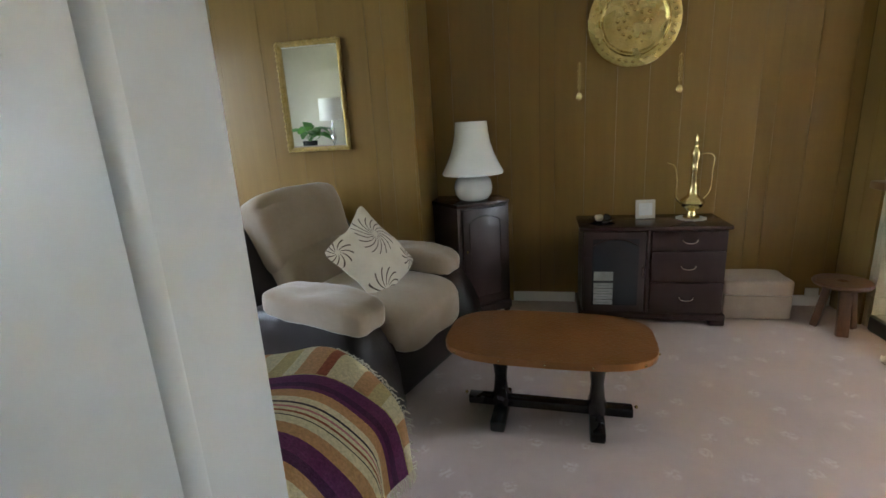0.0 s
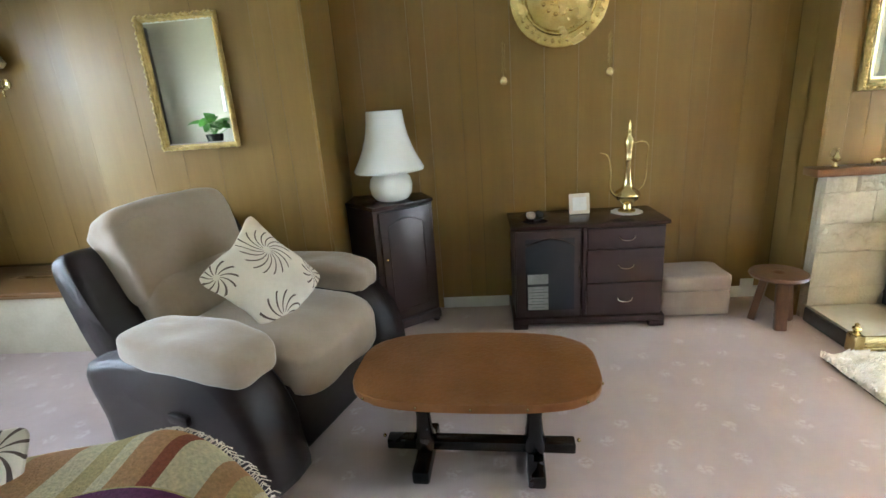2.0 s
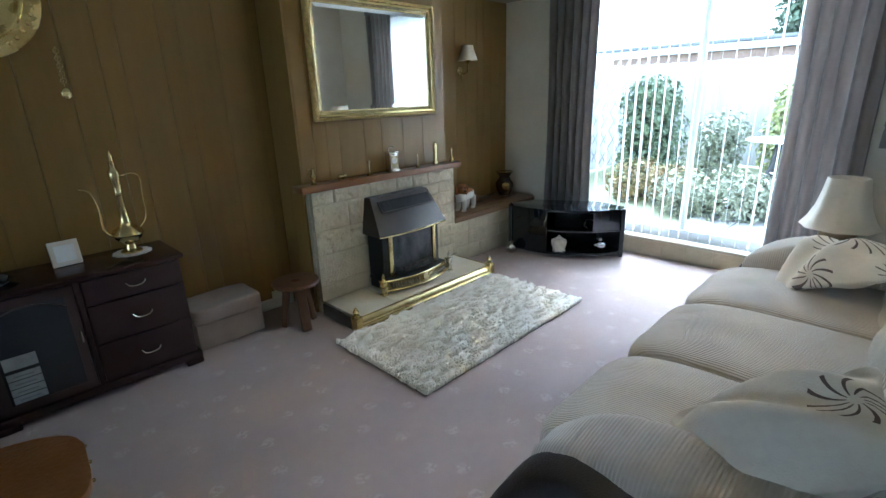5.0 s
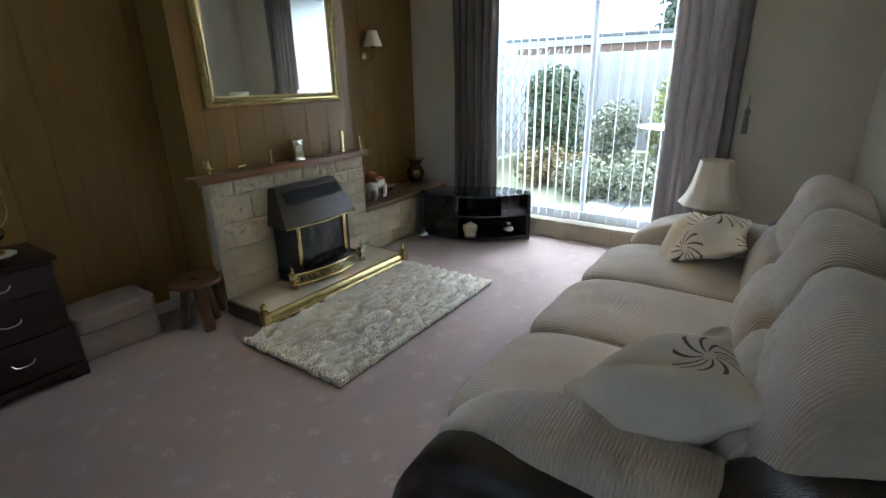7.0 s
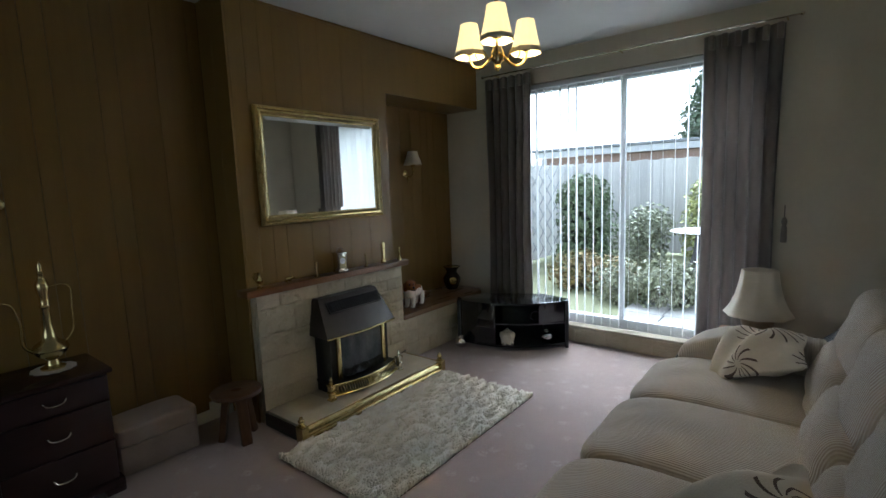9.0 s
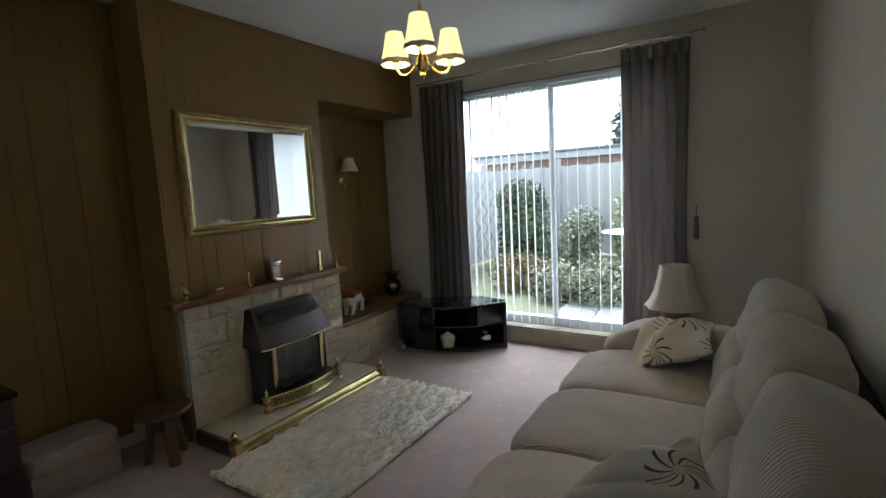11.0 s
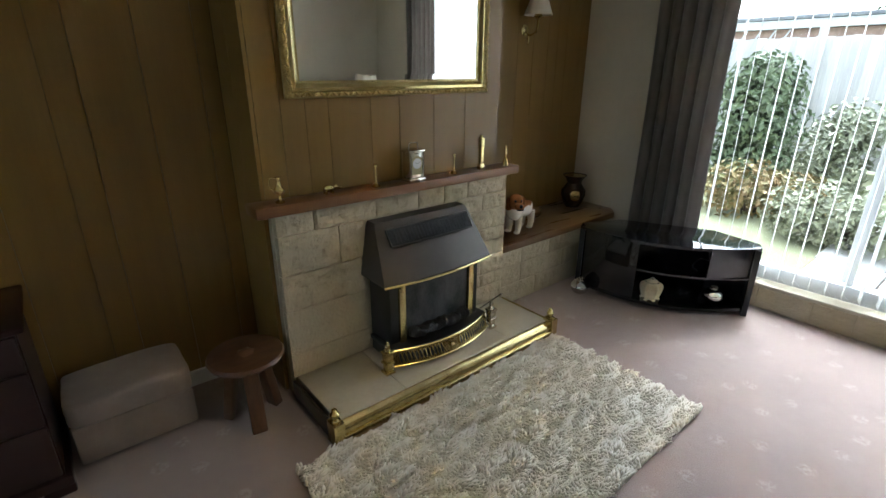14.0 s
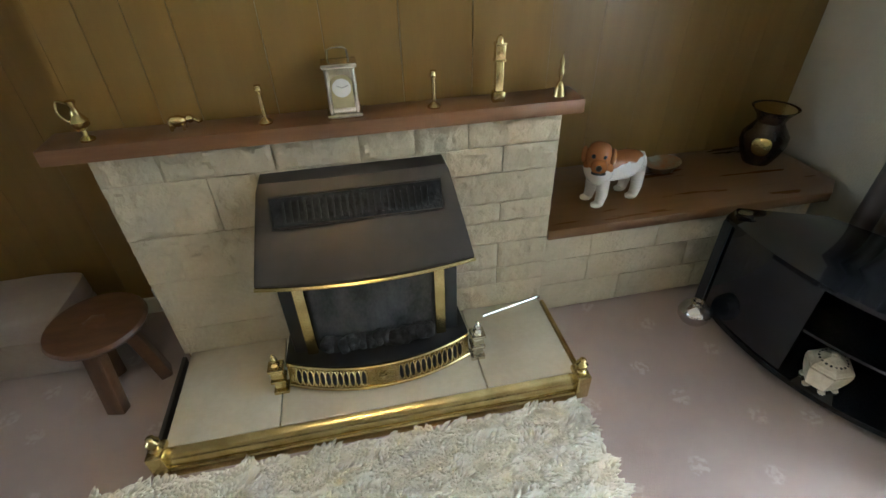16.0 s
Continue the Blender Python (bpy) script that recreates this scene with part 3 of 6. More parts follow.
def recliner(name, label, m, seats=1, seat_w=0.6, plush=BEIGE, plush_x=None, category="armchair", drop=0.0, over=0.0, pad_len=0.62, bolster=False):
    """Leather-bodied seat with plush cushions; faces +x, origin on the floor at its middle."""
    px = plush_x or plush
    t = thing(name, label, category, m)
    w = seats * seat_w
    half = w / 2
    part("base", box(-0.4, 0.4, -half - 0.02, half + 0.02, 0.03, 0.36, 0.03), LEATHER, t)
    for sgn in (-1, 1):
        y0, y1 = sorted((sgn * (half + 0.005), sgn * (half + 0.245)))
        lift, out = (1.12, 0.02 * sgn) if bolster else (1.0, 0.0)
        part("side", profile_block([(x, z * lift) for x, z in smooth_outline(SIDE)], y0 + out, y1 + out, 0.035), LEATHER, t, "", 50)
        yo = (y0 + y1) / 2
        pad = soft((pad_len, 0.265, 0.135), 18, 5.0, Matrix.Translation((pad_len / 2 - (0.2 if sgn < 0 else 0.28), yo + 0.004 * sgn, 0.56)),
                   lambda c: (c.x, c.y * (1 - 0.1 * max(0, c.x / 0.32)), c.z - 0.055 * max(0, c.x / 0.32 - 0.2) ** 2 + 0.004 * math.sin(c.x * 60) * max(0, c.x / 0.3) ** 3), lump=0.01)
        if bolster:
            pad = soft((0.78, 0.225, 0.28), 18, 4.2, Matrix.Translation((0.0, yo - sgn * 0.055, 0.53)),
                       lambda c: (c.x, c.y * (1 - 0.12 * max(0, c.x / 0.39) ** 2), c.z - 0.11 * max(0, c.x / 0.39 - 0.1) ** 2), lump=0.014)
        part("armrest", pad, plush, t, "plush arm pad")
        wing = smooth_outline(TALL_WING if bolster else WING)
        yw = sorted((sgn * (half - 0.02), sgn * (half + (0.23 if bolster else 0.15))))
        part("back_wing", profile_block(wing, yw[0], yw[1], 0.04), LEATHER, t, "", 50)
    part("back_shell", soft((0.14, w + 0.06, 0.76 - drop), 10, 6, pose(-0.57, 0, 0.5 - drop / 2, 0, -12, 0)), LEATHER, t)
    for i in range(seats):
        y = (i - (seats - 1) / 2) * seat_w
        part("seat_cushion", soft((0.86, seat_w - 0.002, 0.2), 18, 7, Matrix.Translation((0.05, y, 0.415)),
             lambda c: (c.x, c.y, c.z + 0.02 * math.cos(c.y / seat_w * 2.6) * (1 if c.z > 0 else 0) - 0.1 * max(0, c.x / 0.39 - 0.4) ** 2), lump=0.008), px, t)
        part("lumbar_cushion", soft((0.22, seat_w - 0.004, 0.3), 14, 3.6, pose(-0.32, y, 0.585, 0, -16, 0), None, lump=0.012), px, t)
        end = (i == seats - 1) - (i == 0) if bolster else 0
        wide = seat_w + over + 0.11 * abs(end)
        if seats == 1:
            part("head_cushion", soft((0.24, wide + 0.02, 0.47), 18, 6.0, pose(-0.44, y, 0.795, 0, -20, 0),
                 lambda c: (c.x + 0.02 * math.cos(c.y / wide * 2.8) - 0.03 * math.exp(-((c.z + 0.02 * math.sin(9 * c.y) - 0.14) / 0.02) ** 2) * max(0, -c.y / 0.3), c.y, c.z), lump=0.01), px, t)
            continue
        part("head_cushion", soft((0.25, wide, 0.43), 16, 5.0, pose(-0.45, y + 0.055 * end, 0.815 - drop, 0, -18, 0),
             lambda c: (c.x + 0.035 * math.cos(c.y / wide * 2.8), c.y * (1 - 0.12 * max(0, c.z / 0.22) ** 2), c.z + 0.035 * math.cos(c.y / wide * 3.1) * max(0, c.z / 0.22)), lump=0.012), px, t)
    return t


chair = recliner("armchair", "beige plush recliner armchair with dark brown leather sides", pose(-0.63, 2.755, 0, 0, 0, -19))
part("release_handle", box(-0.05, 0.05, -0.012, 0.012, -0.02, 0.02, 0.008), LEATHER, chair, "dark recliner release").matrix_local = pose(0.12, -0.565, 0.34)
chair_b = recliner("armchair", "beige plush armchair with leather sides under a striped throw", pose(-0.84, 1.2, 0, 0, 0, 90))
sofa = recliner("sofa", "long three-seat taupe corduroy sofa with dark leather base", pose(2.635, 0.965, 0, 0, 0, 90), 3, 0.602, CORDX, CORD, "sofa", 0.098, 0.0, 0.74, True)


def scatter_cushion(label, m, size=0.42, thick=0.14, print_at=(0, 0), fold=0.0):
    off = Matrix.Translation((print_at[0], print_at[1], 0))

    def shape(c):
        k = 1 + 0.10 * (abs(c.x) * abs(c.y)) / (size / 2) ** 2
        edge = max(abs(c.x), abs(c.y)) / (size / 2)
        r2 = min(1.0, (c.x * c.x + c.y * c.y) / (size / 2) ** 2 * 0.75)
        d = fold * (max(0.0, c.x + c.y + 0.06) / 1.41) ** 1.4 * 2
        crease = 0.026 * (fold > 0) * math.sin(17 * (c.x - c.y) + 9 * c.x) * (1 - min(1, edge) ** 4)
        x, y, z = shaped(c, k, edge, r2)
        return (x - 0.6 * d, y - 0.6 * d, z - d + crease)

    def shaped(c, k, edge, r2):
        return (c.x * k * (1 - 0.06 * (1 - (c.y * 2 / size) ** 2)), c.y * k * (1 - 0.06 * (1 - (c.x * 2 / size) ** 2)), c.z * (1 - 0.9 * max(edge ** 5, r2 ** 1.5)))

    t = tagged(part("scatter_cushion", soft((size, size, thick), 18, 9, off, lambda c: shape((Vector((c.x, c.y, c.z)))), lump=0.012), SWIRL), label, "cushion", "swirl print cushions")
    t.matrix_world = m @ off.inverted()
    return t


scatter_cushion("cream cushion with dark swirl print on the armchair", pose(-0.545, 2.72, 0.675, 0, 58, -22) @ pose(0, 0, 0, 0, 0, 25))


def laid(centre, up, along, squeeze=1.0):
    """A place for a cushion: its face towards up, its y side along the given way."""
    z = Vector(up).normalized()
    y = (Vector(along) - z * Vector(along).dot(z)).normalized()
    x = y.cross(z) * squeeze
    return Matrix(((x.x, y.x, z.x, centre[0]), (x.y, y.y, z.y, centre[1]), (x.z, y.z, z.z, centre[2]), (0, 0, 0, 1)))


scatter_cushion("cream cushion with dark swirl print on the corduroy sofa", laid((3.38, 0.955, 0.665), (-0.337, 0.46, 0.82), (0.545, -0.636, 0.545)) @ pose(0, 0, 0, 0, 0, 45), 0.41, 0.15, (-0.12, 0.0), 0.25)
scatter_cushion("cream cushion with dark swirl print slumped at the sofa's end", laid((1.835, 0.865, 0.685), (-0.3, 0.42, 0.86), (0.35, -0.836, 0.42), 0.66), 0.42, 0.2, (-0.17, -0.32), 0.06)
scatter_cushion("cream cushion with dark swirl print beside the striped throw", pose(-0.79, 1.45, 0.56, 55, 0, 14))


def striped_throw():
    """Draped over the arm: from the seat up over the pad and down outside, with a fringed end."""
    t = thing("throw_blanket", "striped woven throw in cream, purple and rust with fringe", "blanket")
    bm = bmesh.new()
    uv = bm.loops.layers.uv.new("UVMap")
    cols, rows = 34, 40
    cross = curve_points([(-0.97, 0.585), (-0.8, 0.62), (-0.64, 0.655), (-0.48, 0.68), (-0.36, 0.685), (-0.24, 0.655), (-0.15, 0.595), (-0.085, 0.5), (-0.06, 0.36)], 8)
    grid = []
    for j in range(rows + 1):
        v = j / rows
        row = []
        for i in range(cols + 1):
            u = i / cols
            k = u * (len(cross) - 1)
            a, b = cross[int(k)], cross[min(int(k) + 1, len(cross) - 1)]
            p = a.lerp(b, k - int(k))
            far = 1.72 - 0.3 * max(0.0, u - 0.5) ** 1.3 - 0.14 * max(0.0, 0.45 - u)
            y = 0.72 + (far - 0.72) * v
            front = max(0.0, v - 0.9) / 0.1
            z = p.y - 0.05 * front ** 2 + 0.008 * math.sin(11 * v + 5 * u) + 0.008 * math.sin(19 * u + 4 * v)
            out = max(0.0, u - 0.6) * 0.05 * math.sin(22 * v)
            row.append(bm.verts.new((p.x + out, y, z)))
        grid.append(row)
    for j in range(rows):
        for i in range(cols):
            f = bm.faces.new((grid[j][i], grid[j][i + 1], grid[j + 1][i + 1], grid[j + 1][i]))
            for lp, (a, b) in zip(f.loops, ((i, j), (i + 1, j), (i + 1, j + 1), (i, j + 1))):
                lp[uv].uv = (a / cols, (1.72 - grid[b][a].co.y - 0.03 * math.sin(6 * a / cols)))
    edge = [v.co.copy() for v in grid[-1]]
    side = [grid[j][-1].co.copy() for j in range(rows + 1)]
    bmesh.ops.solidify(bm, geom=bm.faces[:], thickness=0.006)
    part("cloth", bm, THROW, t)
    fr = bmesh.new()
    rnd = random.Random(4)
    for a, b in zip(edge, edge[1:]):
        for k in range(4):
            p = a.lerp(b, (k + rnd.random()) / 4)
            tube([p, p + Vector((rnd.uniform(-0.008, 0.012), 0.014, -0.002)), p + Vector((rnd.uniform(-0.012, 0.02), 0.026, -0.02))], 0.0016, 4, fr)
    for a, b in zip(side, side[1:]):
        for k in range(3):
            p = a.lerp(b, (k + rnd.random()) / 3)
            tube([p, p + Vector((0.004, rnd.uniform(-0.01, 0.01), -0.015)), p + Vector((0.006, rnd.uniform(-0.015, 0.015), -0.035))], 0.0016, 4, fr)
    tagged(part("fringe", fr, FRINGE, t, "cream wool fringe"), kind="stuff")


striped_throw()


# ---- coffee table ----
def coffee_table():
    t = thing("coffee_table", "coffee table with hammered copper top and black trestle legs", "table", pose(0.366, 2.362, 0, 0, 0, -3.5))
    outline = []
    for i in range(64):
        a = 2 * math.pi * i / 64
        c, s_ = math.cos(a), math.sin(a)
        k = (abs(c) ** 4.2 + abs(s_) ** 4.2) ** (-1 / 4.2)
        outline.append((0.442 * c * k, 0.255 * s_ * k * (1 - 0.1 * (c * k) ** 2)))
    part("tabletop", prism(outline, 0.395, 0.425, bevel=0.006), COPPER, t)
    for i in range(0, 64, 4):
        x, y = outline[i]
        part("stud", ball((x * 1.004, y * 1.004, 0.409), 0.0055, seg=8), BRASS, t, "brass stud")
    for sx in (-1, 1):
        x = sx * 0.214
        part("foot", box(x - 0.033, x + 0.033, -0.15, 0.15, 0.0, 0.055, 0.01), BLACKW, t)
        part("leg", lathe([(0.045, 0.06), (0.05, 0.09), (0.034, 0.13), (0.028, 0.2), (0.036, 0.28), (0.05, 0.33), (0.05, 0.36)], 12, at=(x, 0, 0)), BLACKW, t)
        part("bearer", box(x - 0.035, x + 0.035, -0.19, 0.19, 0.36, 0.395, 0.008), BLACKW, t)
        part("brass_cap", ball((x + sx * 0.165, 0, 0.1), 0.008, seg=8), BRASS, t)
    part("stretcher", box(-0.366, 0.366, -0.028, 0.028, 0.056, 0.1, 0.008), BLACKW, t)


coffee_table()


# ---- fireplace ----
def stone_block(w, h, rnd, rough):
    """A rough-faced block, its pitched face towards -y."""
    bm = bmesh.new()
    nx, nz = max(4, int(w / 0.012)), max(4, int(h / 0.012))
    o = Vector((rnd.uniform(0, 50), 0, rnd.uniform(0, 50)))

    def deep(i, j):
        p = Vector((w * i / nx, 0, h * j / nz))
        rim = min(1.0, 0.3 + min(p.x, w - p.x, p.z, h - p.z) / 0.03)
        edge = 0.14 if i in (0, nx) or j in (0, nz) else 0.38
        return -rough * (edge + 0.75 * rim * (0.4 * noise.noise(p * 14 + o) + 0.5 * noise.noise(p * 38 + o) + 0.3 * noise.noise(p * 75 + o)))

    g = [[bm.verts.new((w * i / nx, deep(i, j), h * j / nz)) for j in range(nz + 1)] for i in range(nx + 1)]
    for i in range(nx):
        for j in range(nz):
            bm.faces.new((g[i][j], g[i + 1][j], g[i + 1][j + 1], g[i][j + 1]))
    rim = [g[i][0] for i in range(nx + 1)] + [g[nx][j] for j in range(1, nz + 1)] + [g[i][nz] for i in range(nx - 1, -1, -1)] + [g[0][j] for j in range(nz - 1, 0, -1)]
    back = [bm.verts.new((v.co.x, 0.03, v.co.z)) for v in rim]
    for i in range(len(rim)):
        j = (i + 1) % len(rim)
        bm.faces.new((rim[i], rim[j], back[j], back[i]))
    return bm


def stone_course(parent, x0, x1, y, z0, heights, seed, turn=0.0, widths=(0.19, 0.27, 0.34, 0.42), rough=0.016):
    rnd = random.Random(seed)
    z = z0
    for k, h in enumerate(heights):
        x = x0
        while x < x1 - 0.01:
            w = rnd.choice(widths)
            if x1 - x - w < 0.1:
                w = x1 - x
            ob = part("stone", stone_block(w - 0.003, h - 0.003, rnd, rough), STONE, parent, "", 35)
            if turn:
                ob.matrix_local = Matrix.Translation((y, x + w - 0.0015, z + 0.0015)) @ Matrix.Rotation(radians(turn), 4, "Z")
            else:
                ob.matrix_local = Matrix.Translation((x + 0.0015, y, z + 0.0015))
            x += w
        z += h


FX0, FX1, FY = 2.27, 3.58, 3.48
fire_wall = structure("fireplace_wall", box(FX0 + 0.02, FX1 - 0.004, FY + 0.005, BR1 + 0.015, 0, 0.84), MORTAR, "buff rough-faced stone fireplace surround", "fireplace")
alcove_base = structure("alcove_plinth", box(FX1, 4.7, FY + 0.025, ALC + 0.015, 0, 0.365), MORTAR, "low stone plinth under the alcove shelf", "fireplace")
structure("alcove_plinth_west", box(XW, B2L, 3.37, ALC + 0.015, 0, 0.385), HEARTH, "pale stone plinth under the alcove shelf", "fireplace")
hearth = structure("hearth", box(2.292, 3.573, 3.117, FY + 0.03, 0, 0.06), MORTAR, "raised cream stone hearth slabs", "hearth")
for x0, x1 in ((2.29, 2.617), (2.6205, 3.268), (3.2715, 3.575)):
    part("slab", box(x0, x1, 3.115, FY + 0.03, 0.0605, 0.085, 0.004), HEARTH, hearth)

mantel = tagged(part("mantelshelf", box(2.188, 3.625, 3.43, BR1 + 0.012, 0.845, 0.888, 0.005), MANTEL), "reddish brown wooden mantelshelf on the stone surround", "shelf")
shelf = tagged(part("alcove_shelf", prism([(3.582, 3.47), (4.74, 3.47), (4.83, 3.55), (4.83, ALC - 0.005), (3.582, ALC - 0.005)], 0.366, 0.408, bevel=0.006), SHELFW), "dark varnished wooden shelf on the alcove plinth", "shelf")
tagged(part("alcove_shelf", box(XW + 0.004, B2L - 0.004, 3.335, ALC - 0.005, 0.386, 0.425, 0.006), SHELFW), "dark varnished wooden shelf beside the armchair", "shelf")


def gas_fire():
    t = thing("gas_fire", "gas fire with bronze canopy and brass fret on hearth", "heater", pose(2.945, 3.478, 0.087))
    part("back_box", box(-0.27, 0.27, -0.17, -0.001, 0.0, 0.41, 0.006), BLACKM, t)
    # canopy: wide curved lip below, narrower sloping up to a flat top
    bm = bmesh.new()
    rows = [(0.312, 0.235, 0.405), (0.315, 0.24, 0.418), (0.295, 0.17, 0.52), (0.27, 0.085, 0.64), (0.262, 0.07, 0.655)]
    rings = []
    for hw, dep, z in rows:
        pts = [(-hw, 0.0)] + [(-hw + 0.012 * (1 - math.cos(a)), -dep * 0.86 + 0) for a in (0,)]
        pts += [(hw * u, -dep * (0.86 + 0.14 * (1 - u * u))) for u in [-0.96 + 1.92 * i / 12 for i in range(13)]]
        pts += [(hw, -dep * 0.86), (hw, 0.0)]
        rings.append([bm.verts.new((x, y, z)) for x, y in pts])
    for a, b in zip(rings, rings[1:]):
        for i in range(len(a) - 1):
            bm.faces.new((a[i], a[i + 1], b[i + 1], b[i]))
    bm.faces.new(rings[-1])
    bm.faces.new(rings[0][::-1])
    part("canopy", bm, BRONZE, t, "bronze enamel canopy", 30)
    # outlet grille in the sloping canopy; a raised black plate paints its shaded recess
    tilt = math.degrees(math.atan2(0.085, 0.12))
    gr = part("outlet_grille", box(-0.236, 0.236, -0.004, 0.012, -0.042, 0.042, 0.004), COAL, t, "black plate painting the outlet's shaded recess")
    gr.matrix_local = pose(0, -0.128, 0.596, -tilt, 0, 0)
    for i in range(22):
        sl = part("slat", box(-0.0028, 0.0028, -0.0075, -0.0042, -0.028, 0.028), BLACKM, gr)
        sl.matrix_local = pose(-0.2 + i * 0.019, 0, 0)
    rim = [(-0.236, -0.005, -0.042), (0.236, -0.005, -0.042), (0.236, -0.005, 0.042), (-0.236, -0.005, 0.042), (-0.236, -0.005, -0.042)]
    part("grille_rim", tube(rim, 0.0035, 6), BRONZE, gr)
    lip = [(0.316 * u, -0.243 * (0.86 + 0.14 * (1 - u * u)), 0.408) for u in [-1 + i / 8 for i in range(17)]]
    part("canopy_trim", tube(lip, 0.006, 6), BRASS, t, "brass edge strip")
    for sx in (-1, 1):
        part("brass_post", box(sx * 0.21 - 0.017, sx * 0.21 + 0.017, -0.19, -0.171, 0.096, 0.405, 0.004), BRASS, t, "flat brass upright")
    part("fire_chamber", box(-0.184, 0.184, -0.176, -0.171, 0.1, 0.4), mat("sooty_fire_glass", (0.06, 0.06, 0.06), (0.018, 0.018, 0.019), rough=0.22, scale=14, stretch=(1, 1, 0.5), rough_var=0.04), t, "smoke-stained glass front")
    rnd = random.Random(8)
    for i in range(13):
        part("coal", soft((0.06, 0.05, 0.055), 4, 3, pose(-0.16 + 0.027 * i, -0.19 - 0.012 * rnd.random(), 0.125 + 0.012 * rnd.random(), rnd.random() * 90, 0, rnd.random() * 90), lump=0.01), COAL, t, "black ceramic coal")
    # bowed base plate with brass fret, its piercing drawn by black ovals
    plan = [(-0.29, -0.02), (0.29, -0.02)] + [(0.3 * u, -0.2 - 0.07 * (1 - u * u)) for u in [1 - i / 8 for i in range(17)]]
    part("base_plate", prism(plan, 0.075, 0.095, bevel=0.004), BLACKM, t)
    us = [-1 + i / 10 for i in range(21)]

    def fret_at(u, v, off=0.0):
        """A place on the bowed, outward-leaning fret; v runs from its foot to its top."""
        return (0.297 * u, -0.205 - 0.07 * (1 - u * u) - 0.028 * (1 - v) - off, 0.02 + 0.07 * v)

    def fret_strip(name, u0, u1, v0, v1, off, material, label=""):
        bm_ = bmesh.new()
        vs = [u0 + (u1 - u0) * i / 16 for i in range(17)]
        lo, hi = [bm_.verts.new(fret_at(u, v0, off)) for u in vs], [bm_.verts.new(fret_at(u, v1, off)) for u in vs]
        for i in range(16):
            bm_.faces.new((lo[i], lo[i + 1], hi[i + 1], hi[i]))
        bmesh.ops.solidify(bm_, geom=bm_.faces[:], thickness=0.003)
        return part(name, bm_, material, t, label)

    fret_strip("fret_back", -1, 1, 0.02, 0.98, -0.003, BRASS)
    for v in (0.03, 0.97):
        part("fret_rail", tube([fret_at(u, v) for u in us], 0.0055, 6), BRASS, t)
    for u0 in (-0.88, 0.2):
        for k in range(12):
            u = u0 + 0.68 * k / 11
            x, y, z = fret_at(u, 0.5)
            ring = [fret_at(u + 0.03 * math.cos(a), 0.5 + 0.36 * math.sin(a), 0.001) for a in [2 * math.pi * q / 10 for q in range(11)]]
            part("fret_oval", tube(ring, 0.0024, 5), BRASS, t)
            # solid black oval in place of a hole's dark inside
            part("fret_painted_hole", soft((0.012, 0.004, 0.044), 3, 2.2, pose(x, y + 0.001, z, -22, 0, 0)), BLACKM, t, "black oval drawing the shade of an opening")
    x, y, z = fret_at(0, 0.5)
    part("fret_flower", lathe([(0.0, 0.0), (0.011, 0.0), (0.009, 0.004), (0.0, 0.006)], 24, wave=0.25, waves=6), BRASS, t).matrix_local = pose(x, y, z, 68, 0, 0)
    for sx in (-1, 1):
        x, y = 0.325 * sx, -0.225
        an = box(x - 0.024, x + 0.024, y - 0.024, y + 0.024, 0.0, 0.014, 0.003)
        for r0, z0, z1 in ((0.017, 0.0142, 0.05), (0.024, 0.0502, 0.062), (0.019, 0.0622, 0.1), (0.024, 0.1002, 0.112)):
            box(x - r0, x + r0, y - r0, y + r0, z0, z1, 0.004, an)
        lathe([(0.012, 0.1122), (0.016, 0.12), (0.007, 0.126), (0.012, 0.136), (0.01, 0.144), (0.004, 0.15), (0.007, 0.156), (0.0, 0.166)], 12, an, (x, y, 0))
        part("andiron", an, BRASS if sx < 0 else SILVER, t, "stepped square andiron with finial")


gas_fire()


def fender():
    t = thing("fender", "low polished brass fender round the hearth", "fender")
    prof = [(3.07, 0.0), (3.07, 0.028), (3.074, 0.032), (3.082, 0.033), (3.083, 0.045), (3.088, 0.06), (3.1, 0.072), (3.114, 0.079), (3.128, 0.08), (3.13, 0.074), (3.13, 0.0)]
    bm = bmesh.new()
    a = [bm.verts.new((2.26, y, z)) for y, z in prof]
    b = [bm.verts.new((3.6, y, z)) for y, z in prof]
    for i in range(len(prof) - 1):
        bm.faces.new((a[i], a[i + 1], b[i + 1], b[i]))
    bm.faces.new(a)
    bm.faces.new(b[::-1])
    part("front_rail", bm, BRASS, t, "", 30)
    for x in (2.262, 3.584):
        part("side_rail", box(x - 0.002, x + 0.012, 3.132, FY - 0.005, 0, 0.082, 0.004), BRONZE if x < 3 else BRASS, t)
        xx = 2.275 if x < 3 else 3.583
        part("corner_block", box(xx - 0.024, xx + 0.024, 3.066, 3.134, 0, 0.101, 0.006), BRASS, t)
        part("finial", lathe([(0.02, 0.0), (0.021, 0.006), (0.009, 0.012), (0.02, 0.024), (0.02, 0.032), (0.008, 0.044), (0.012, 0.05), (0.0, 0.06)], 12, at=(xx, 3.105, 0.1)), BRASS, t)
    part("poker_rest", ball((3.565, 3.462, 0.112), 0.009, tube([(3.33, 3.4, 0.118), (3.565, 3.462, 0.112)], 0.005, 6), 10), CHROME, t, "thin steel poker")


fender()


